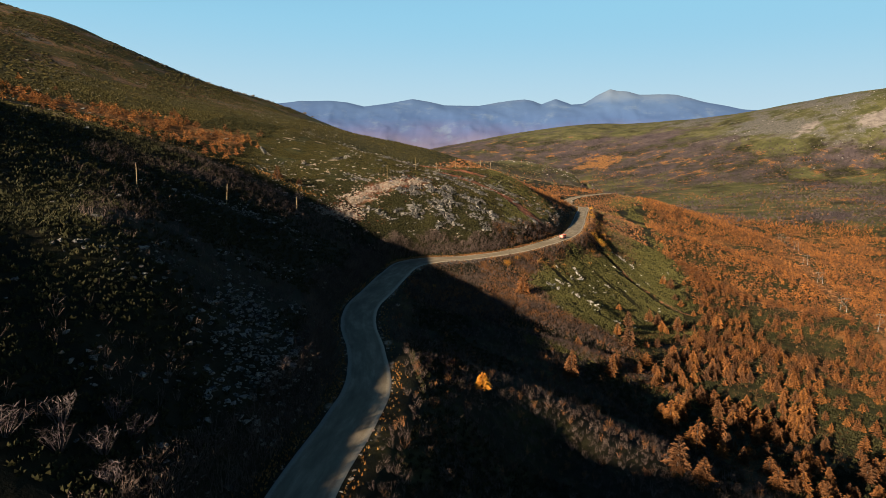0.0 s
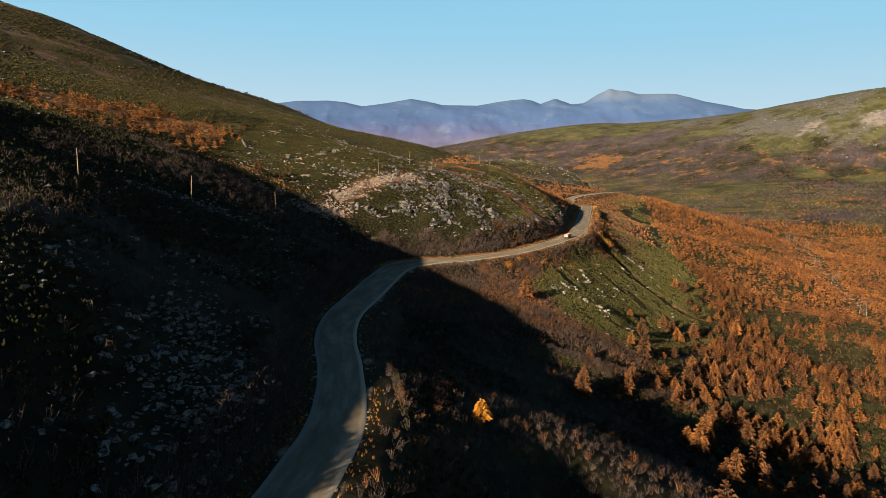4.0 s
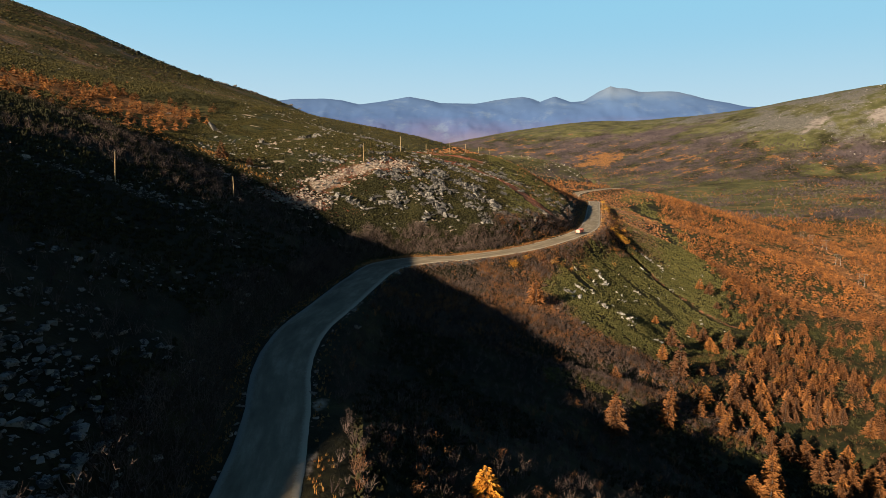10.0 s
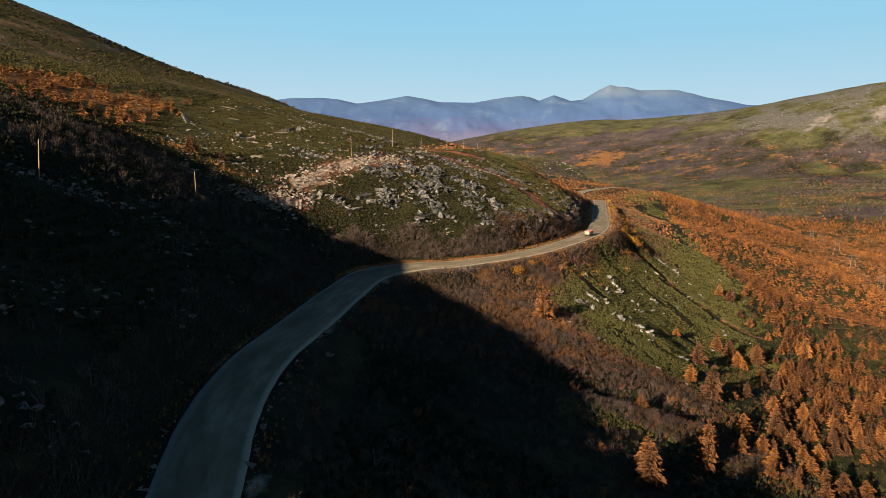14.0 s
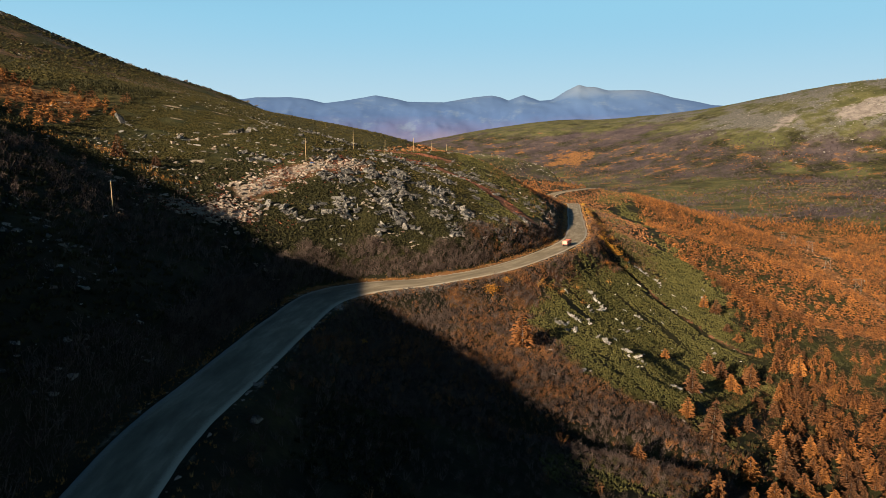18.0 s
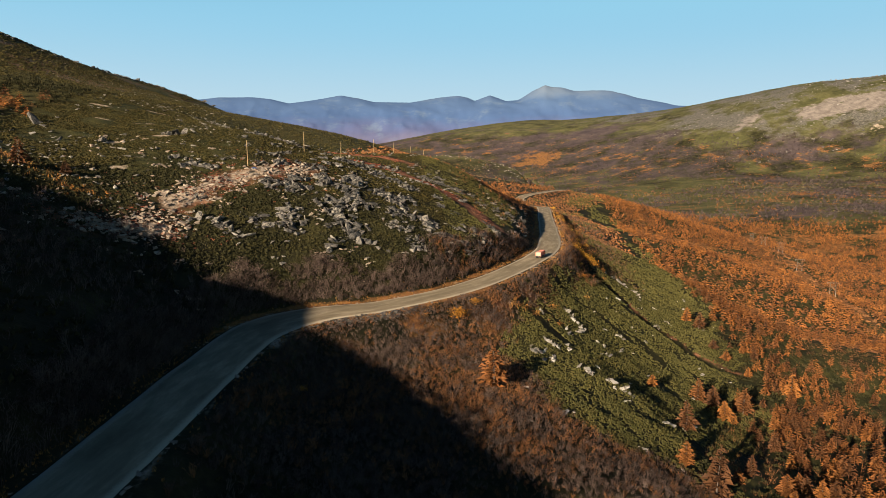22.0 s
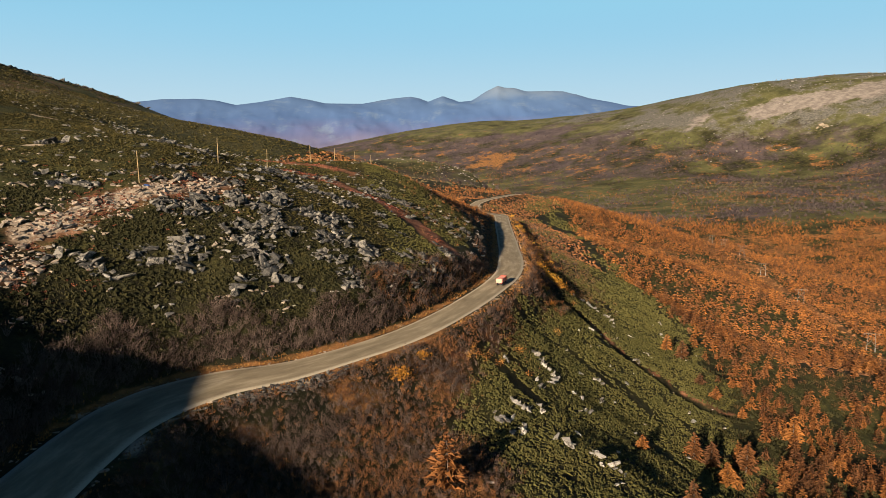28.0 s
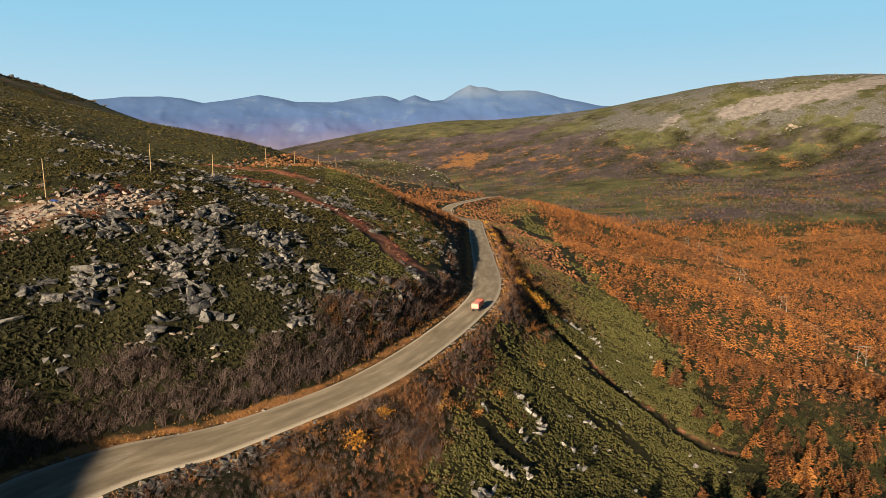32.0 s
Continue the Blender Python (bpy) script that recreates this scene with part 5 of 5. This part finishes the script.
strew("low_willow_scrub", [mound(444 + k) for k in range(4)], p, 0.9 + 3.2 * rng.random(len(p)) ** 2, MEADOW_SHRUB, "low olive and brown scrub on the far valley floor", "shrubs", 0.1)

# ---- stones ----
ROCK_SHAPES = [rock_shape(300 + k, 13, 0.42 + 0.12 * (k % 4), 1.2 + 0.3 * (k % 3)) for k in range(8)]
BLOCKS = [rock_shape(380 + k, 11, 0.55 + 0.15 * (k % 3), 1.0 + 0.2 * (k % 3)) for k in range(10)]
CHIPS = [rock_shape(340 + k, 11, 0.35 + 0.15 * (k % 3), 1.3 + 0.4 * (k % 3)) for k in range(10)]
ROCK_MESHES = [mesh_of("boulder", r_, ROCK) for r_ in ROCK_SHAPES]
BLEACHED_MESHES = [mesh_of("boulder", r_, BLEACHED) for r_ in ROCK_SHAPES]


def boulder(x, y, size, k, label="angular grey granite boulder with dark lichen", group="boulders of the spur", sink=0.28, meshes=ROCK_MESHES):
    z = float(terrain(np.array([x]), np.array([y]))[0])
    ob = new("boulder", meshes[k % 8])
    ob.matrix_world = Matrix.LocRotScale((x, y, z + size * (0.3 - sink)), Euler((rng.normal(0, 0.5), rng.normal(0.25, 0.5), rng.uniform(0, 6.28))), (size * rng.uniform(1.0, 1.35), size * rng.uniform(0.7, 1.0), size * rng.uniform(0.7, 1.4)))
    return tagged(ob, label, "rock", group)


p = sites(-100, 110, 412, 600, 2.3, lambda x, y, off: (off < -14) * np.clip(1.4 * rocky(x, y) - 0.25, 0, 1))
order = np.argsort(p[:, 1])
for k in order[:270]:
    boulder(float(p[k, 0]), float(p[k, 1]), float(0.6 + 1.5 * rng.random() ** 1.8), int(k), sink=0.10)
# outcrops on the open slope below the road: first end, last end, number of stones, size
OUTCROPS = [(146, 546, 161, 525, 17, 1.15), (92, 442, 96, 430, 15, 1.2), (77, 428, 79, 426, 3, 1.1), (73, 403, 79, 402, 7, 0.95), (67, 392, 72, 394, 5, 1.15), (70, 388, 75, 391, 5, 1.1), (82, 391, 86, 388, 5, 1.25), (92, 388, 95, 385, 5, 1.2),
            (96, 384, 98, 383, 2, 1.0), (135, 494, 135.5, 493.5, 1, 1.5), (111, 446, 112, 445, 2, 0.8), (117, 447, 118, 446, 3, 1.1), (130, 465, 131, 464, 2, 0.9), (101, 418, 103, 416, 3, 1.15), (160, 495, 164, 491, 3, 0.8),
            (150, 483, 151, 482, 2, 0.9), (86, 423, 88, 421, 3, 0.9), (156, 520, 157, 519, 1, 1.0), (113, 434, 112, 431, 4, 1.0), (100, 428, 103, 424, 4, 1.0), (104, 372, 106, 370, 2, 1.0)]
SLOPE_STONES = []
for x0, y0, x1, y1, count, size in OUTCROPS:
    for k in range(count):
        u = (k + rng.uniform(0.1, 0.9)) / count
        SLOPE_STONES.append((x0 + u * (x1 - x0) + rng.normal(0, 0.8), y0 + u * (y1 - y0) + rng.normal(0, 0.8), size * rng.uniform(0.55, 1.15)))
for k, (x, y, size) in enumerate(SLOPE_STONES):
    boulder(float(x), float(y), float(size), k + 3, "pale weathered boulder among dwarf pine", "boulders of the lower slope", -0.1, BLEACHED_MESHES)

for x, y, size in [(-97, 484, 2.4), (-129, 496, 2.6), (-74, 509, 2.8), (-71, 511, 2.0), (-111, 477, 1.6), (-17, 271, 1.1)]:
    boulder(x, y, size, int(size * 10), "broad pale rock slab on the hillside", "slabs of the hillside", 0.05)

p = sites(-130, 120, 405, 680, 0.95, lambda x, y, off: (off < -13) * np.clip(1.3 * rocky(x, y) - 0.2 + 0.5 * fbm(x, y, 4, 2, 74), 0, 1) * 0.8 * smooth(0.12, 0.3, rocky(x, y)), -0.2)
strew("boulder_field", CHIPS, p, 0.28 + 1.0 * rng.random(len(p)) ** 2.0, ROCK, "grey blocks of the boulder field on the spur", "rocks", 0.55, stretch=rng.uniform(1.0, 2.2, len(p)))
p = sites(-130, 120, 395, 680, 2.6, lambda x, y, off: (off < -13) * np.clip(0.05 + 0.5 * fbm(x, y, 22, 3, 90), 0.01, 0.4), -0.4)
strew("loose_stones", CHIPS, p, 0.3 + 0.7 * rng.random(len(p)) ** 2, BLEACHED, "grey stones scattered through the dwarf pine", "rocks", 0.4)
near_stones = [(x, y, 1.6, 1.0, 40 * (k % 3) - 40, 0.75) for k, (x, y, _) in enumerate(SLOPE_STONES) if k % 3 == 0]
p = sites(55, 175, 375, 540, 1.3, lambda x, y, off: np.clip(1.2 * boulder_share(x, y, near_stones) - 0.25, 0, 1) * 0.8, -0.45)
strew("loose_stones", BLOCKS, p, rng.uniform(0.3, 0.95, len(p)), BLEACHED, "pale broken stones of the small outcrops", "rocks", 0.4)
p = sites(40, 200, 340, 560, 5.0, lambda x, y, off: (off > 30) * (x < larch_edge(y)) * 0.10, -0.35)
strew("loose_stones", CHIPS, p, rng.uniform(0.4, 1.1, len(p)), BLEACHED, "pale stones showing through the lower pine slope", "rocks", 0.4)
p = sites(-130, -25, 90, 330, 1.2, lambda x, y, off: (off < -11) * np.clip(1.25 * boulder_share(x, y, SHADE_FIELDS) - 0.08 + 0.4 * fbm(x, y, 10, 2, 83), 0, 1) * 0.85, -0.1)
strew("boulder_field", BLOCKS, p, 0.25 + 0.85 * rng.random(len(p)) ** 2, ROCK, "grey blocks of the shaded boulder slope", "rocks", 0.45)
p = sites(-620, -60, 90, 1250, 9.0, lambda x, y, off: (off < -16) * np.clip(0.16 + 0.5 * fbm(x, y, 50, 3, 84), 0.03, 0.6), -0.2)
strew("loose_stones", CHIPS, p, rng.uniform(0.4, 1.3, len(p)), ROCK, "pale stones scattered over the mountainside", "rocks", 0.4)
p = sites(-100, 20, 375, 500, 0.95, lambda x, y, off: (off < -13) * np.clip(1.15 * trail(x, y, RUBBLE_TRAIL, 8.0) - 0.12 + 0.8 * fbm(x, y, 6, 2, 82), 0, 1) * 0.62, -0.12)
strew("rubble_scree", BLOCKS, p, 0.25 + 1.05 * rng.random(len(p)) ** 2.2, PALE_ROCK, "fresh pinkish rubble spilling down the hillside", "rocks", 0.5)
p = sites(90, 430, 1430, 1720, 9.0, lambda x, y, off: 0.7 * np.maximum(ellipse(x, y, 320, 1520, 60, 40, -30), 0.5 * ellipse(x, y, 215, 1590, 60, 30)), -0.3)
strew("loose_stones", BLOCKS, p, rng.uniform(0.8, 2.2, len(p)), BLEACHED, "pale blocks on the far knoll", "rocks", 0.4)
p = sites(-60, 240, 60, 860, 1.3, lambda x, y, off: np.exp(-((np.abs(off) - HALF_ROAD - 0.4) / 0.5) ** 2) * np.clip(0.5 + 0.8 * fbm(x, y, 20, 2, 75), 0.05, 1), -0.02)
strew("verge_stones", CHIPS, p, 0.12 + 0.5 * rng.random(len(p)) ** 2, PALE_ROCK, "small pale stones along the road edge", "rocks", 0.4)
p = sites(-12, 40, 372, 408, 0.8, lambda x, y, off: (off > HALF_ROAD + 0.3) * (off < 11) * ellipse(x, y, 14, 387, 16, 8, 20), -0.02)
strew("rubble_scree", CHIPS, p, rng.uniform(0.2, 0.8, len(p)), ROCK, "grey riprap stones below the road bend", "rocks", 0.5)


p = sites(1000, 2300, 1500, 2750, 17.0, lambda x, y, off: np.clip(0.10 + 0.75 * fbm(x, y * 1.4, 120, 4, 110) + 0.3 * smooth(110, 230, natural_low(x, y)), 0.0, 0.7) * smooth(30, 90, natural_low(x, y)), -0.4)
strew("loose_stones", BLOCKS, p, 0.8 + 3.4 * rng.random(len(p)) ** 2.5, BLEACHED, "pale stones and slabs scattered over the far hill", "rocks", 0.3)

# rocky crest high on the mountainside; its dark rocks stand in for the shaded face
CREST = [(-520, 1220), (-470, 1292), (-430, 1375), (-392, 1465), (-345, 1500), (-300, 1528)]
p = sites(-560, -260, 1180, 1560, 5.0, lambda x, y, off: np.clip(trail(x, y, CREST, 17) + 0.8 * fbm(x, y, 20, 3, 116) - 0.2, 0, 0.75) * (trail(x, y, CREST, 17) > 0.15), -0.3)
strew("rocky_crest", CHIPS, p, 0.8 + 3.6 * rng.random(len(p)) ** 2.2, ROCK, "broken rocks along the crest of the mountainside, dark in place of its shaded face", "rocks", 0.4)

# ---- a tarpaulin beside the rubble ----
BLUE_TARP = simple("blue_tarpaulin", (0.02, 0.05, 0.16), 0.5, 0.3, 0.6)
tx, ty = np.meshgrid(np.linspace(-1.1, 1.1, 14), np.linspace(-0.8, 0.8, 11))
fall = (tx / 1.1) ** 4 + (ty / 0.8) ** 4
tarp_at = terrain(np.array([-33.0]), np.array([472.0]))[0]
tarp = new("tarpaulin", grid_mesh("tarpaulin", tx - 33 + 0.06 * fbm(tx, ty, 0.5, 2, 96), ty + 472, tarp_at + 0.75 - 0.42 * fall + 0.14 * fbm(tx, ty, 0.6, 3, 95)))
tarp.data.materials.append(BLUE_TARP)
tagged(tarp, "crumpled blue tarpaulin lying on the rubble", "tarpaulin")

# ---- power line pylons ----
def bar(a, b, width, deep=None, taper=1.0):
    """A straight beam from a to b, square in section, its edges a little bevelled."""
    a, b = Vector(a), Vector(b)
    bm = bmesh.new()
    bmesh.ops.create_cone(bm, cap_ends=True, segments=8, radius1=width, radius2=width * taper, depth=(b - a).length)
    q = (b - a).to_track_quat("Z", "Y").to_matrix().to_4x4()
    bm.transform(Matrix.Translation((a + b) / 2) @ q)
    return bm


def pylon(x, y, turn, height=13.5):
    z = float(terrain(np.array([x]), np.array([y]))[0])
    it = new("power_pylon")
    it.matrix_world = pose(x, y, z, 0, 0, turn)
    for side in (-1, 1):
        part("leg", bar((side * 2.7, 0, 2.2), (side * 2.2, 0, height), 0.2, taper=0.75), GREY_WOOD, it, "weathered round timber leg")
        part("stub", bar((side * 2.9, 0, -0.5), (side * 2.68, 0, 3.4), 0.26), CONCRETE, it, "pale concrete foot")
    part("crossarm", bar((-5.2, 0, height - 0.3), (5.2, 0, height - 0.3), 0.17), GREY_WOOD, it)
    for k in (-1, 1):
        part("brace", bar((k * 2.35, 0.1 * k, height - 2.4), (-k * 2.6, 0.1 * k, 4.6), 0.12), GREY_WOOD, it)
    for k in (-4.8, 0, 4.8):
        part("insulator", bar((k, 0, height - 0.45), (k, 0, height - 1.7), 0.13), STEEL, it, "hanging insulator string")
    return tagged(it, "weathered timber H-frame power pylon in the larch wood", "pylon", "pylons of the valley line")


PYLONS = [(331, 472), (394, 618), (457, 765), (511, 893), (551, 990), (583, 1079), (618, 1165)]
for (x, y), (x2, y2) in zip(PYLONS, PYLONS[1:] + [(650, 1245)]):
    pylon(x, y, math.degrees(math.atan2(y2 - y, x2 - x)) - 90)

# ---- poles along the hillside ----
POLES = [(-113, 250, 9, 0), (-95, 298, 9.5, 3), (-76, 357, 9, -1), (-36, 475, 10.5, -1), (-17, 521, 10, 0), (-1, 563, 10, 1), (18, 640, 10, -1), (33, 690, 10, 2), (50, 760, 10, 0), (66, 815, 10, 0)]
for x, y, h, lean in POLES:
    z = float(terrain(np.array([x]), np.array([y]))[0])
    pole = new("utility_pole")
    pole.matrix_world = pose(x, y, z, 0, lean, 0)
    part("shaft", bar((0, 0, -0.6), (0, 0, h), 0.16, taper=0.7), YELLOW_WOOD, pole)
    part("pin", bar((0, 0, h), (0, 0, h + 0.25), 0.05), STEEL, pole, "steel insulator pin")
    tagged(pole, "bare unpainted wooden pole standing on the hillside", "pole", "poles of the old line")

# ---- the lorry ----
ORANGE_PAINT = simple("orange_lorry_paint", (0.62, 0.12, 0.045), 0.45, 0.12, 0.8)
FADED_PAINT = simple("faded_body_paint", (0.60, 0.24, 0.17), 0.6, 0.15, 0.8)
RUBBER = simple("tyre_rubber", (0.03, 0.03, 0.03), 0.9, 0.2, 0.2)
CHASSIS = simple("chassis_black", (0.04, 0.04, 0.045), 0.7, 0.2, 0.3)
GLASS = simple("dark_window", (0.03, 0.04, 0.05), 0.08, 0.1, 1.0)
WHITE = simple("off_white_paint", (0.72, 0.66, 0.60), 0.5, 0.08, 0.5)
RED_LENS = simple("red_lens", (0.5, 0.03, 0.02), 0.3, 0.1, 0.5)


def block(x0, x1, y0, y1, z0, z1, round_=0.06, slant=0.0):
    """A bevelled block; slant: how far its front top edge leans back."""
    bm = bmesh.new()
    bmesh.ops.create_cube(bm, size=1.0)
    for v in bm.verts:
        v.co = (x0 if v.co.x < 0 else x1, y0 if v.co.y < 0 else y1, z0 if v.co.z < 0 else z1)
        if v.co.y == y1 and v.co.z == z1:
            v.co.y -= slant
    bmesh.ops.bevel(bm, geom=bm.edges[:], offset=round_, segments=2, affect="EDGES")
    return bm


def wheel(parent, x, y, outer):
    tyre_bm = bmesh.new()
    bmesh.ops.create_cone(tyre_bm, cap_ends=True, segments=20, radius1=0.55, radius2=0.55, depth=0.36)
    bmesh.ops.bevel(tyre_bm, geom=[e for e in tyre_bm.edges if len(e.link_faces) == 2 and e.calc_face_angle(0) > 1], offset=0.07, segments=2, affect="EDGES")
    tyre_bm.transform(Matrix.Translation((x, y, 0.55)) @ Matrix.Rotation(math.pi / 2, 4, "Y"))
    t = part("wheel", tyre_bm, RUBBER, parent, "black rubber tyre")
    rim_bm = bmesh.new()
    bmesh.ops.create_cone(rim_bm, cap_ends=True, segments=16, radius1=0.30, radius2=0.24, depth=0.06)
    rim_bm.transform(Matrix.Translation((x + outer * 0.19, y, 0.55)) @ Matrix.Rotation(outer * math.pi / 2, 4, "Y"))
    part("rim", rim_bm, FADED_PAINT, t)


lorry = new("lorry")
spot = int(np.argmin(np.hypot(LINE[:, 0] - 93, LINE[:, 1] - 490)))
way = TANGENT[spot]
spot_at = LINE[spot] + ACROSS[spot] * 2.0
lorry.matrix_world = pose(float(spot_at[0]), float(spot_at[1]), float(spot_at[2]) + 0.17, 0, 0, math.degrees(math.atan2(way[1], way[0])) - 90)
part("chassis", block(-0.5, 0.5, -4.2, 3.6, 0.7, 1.0), CHASSIS, lorry)
cab = part("cab", block(-1.22, 1.22, 1.9, 4.1, 0.95, 2.95, 0.1, 0.35), ORANGE_PAINT, lorry)
part("windscreen", block(-1.02, 1.02, 3.93, 3.99, 1.95, 2.65, 0.02, 0.13), GLASS, cab)
for side in (-1, 1):
    part("side_window", block(side * 1.215 - 0.02, side * 1.215 + 0.02, 2.7, 3.6, 1.95, 2.6, 0.015), GLASS, cab)
    part("mirror", block(side * 1.42 - 0.05, side * 1.42 + 0.05, 3.75, 3.85, 1.95, 2.4, 0.02), CHASSIS, cab)
    part("headlight", block(side * 0.9 - 0.14, side * 0.9 + 0.14, 4.08, 4.14, 1.12, 1.32, 0.02), WHITE, cab, "round headlight")
    part("tail_light", block(side * 1.0 - 0.12, side * 1.0 + 0.12, -4.38, -4.33, 1.05, 1.2, 0.02), RED_LENS, lorry, "red tail light")
part("bumper", block(-1.2, 1.2, 4.05, 4.25, 0.6, 0.95, 0.04), WHITE, lorry, "white front bumper")
body = part("cargo_body", block(-1.25, 1.25, -4.3, 1.6, 1.15, 2.9, 0.12), FADED_PAINT, lorry, "faded salmon-orange box body")
part("tailgate", block(-1.15, 1.15, -4.36, -4.3, 1.3, 2.75, 0.03), FADED_PAINT, body, "faded rear panel")
for k in range(6):
    for side in (-1, 1):
        part("rib", block(side * 1.27 - 0.03, side * 1.27 + 0.03, -4.1 + k * 1.08, -4.0 + k * 1.08, 1.2, 2.8, 0.015), ORANGE_PAINT, body)
for side in (-1, 1):
    for y in (2.95, -1.7, -3.1):
        wheel(lorry, side * 1.03, y, side)
    part("mudguard", block(side * 1.02 - 0.2, side * 1.02 + 0.2, 2.25, 3.65, 1.08, 1.18, 0.04), CHASSIS, lorry)
tagged(lorry, "orange-red cargo lorry on the gravel road", "lorry")
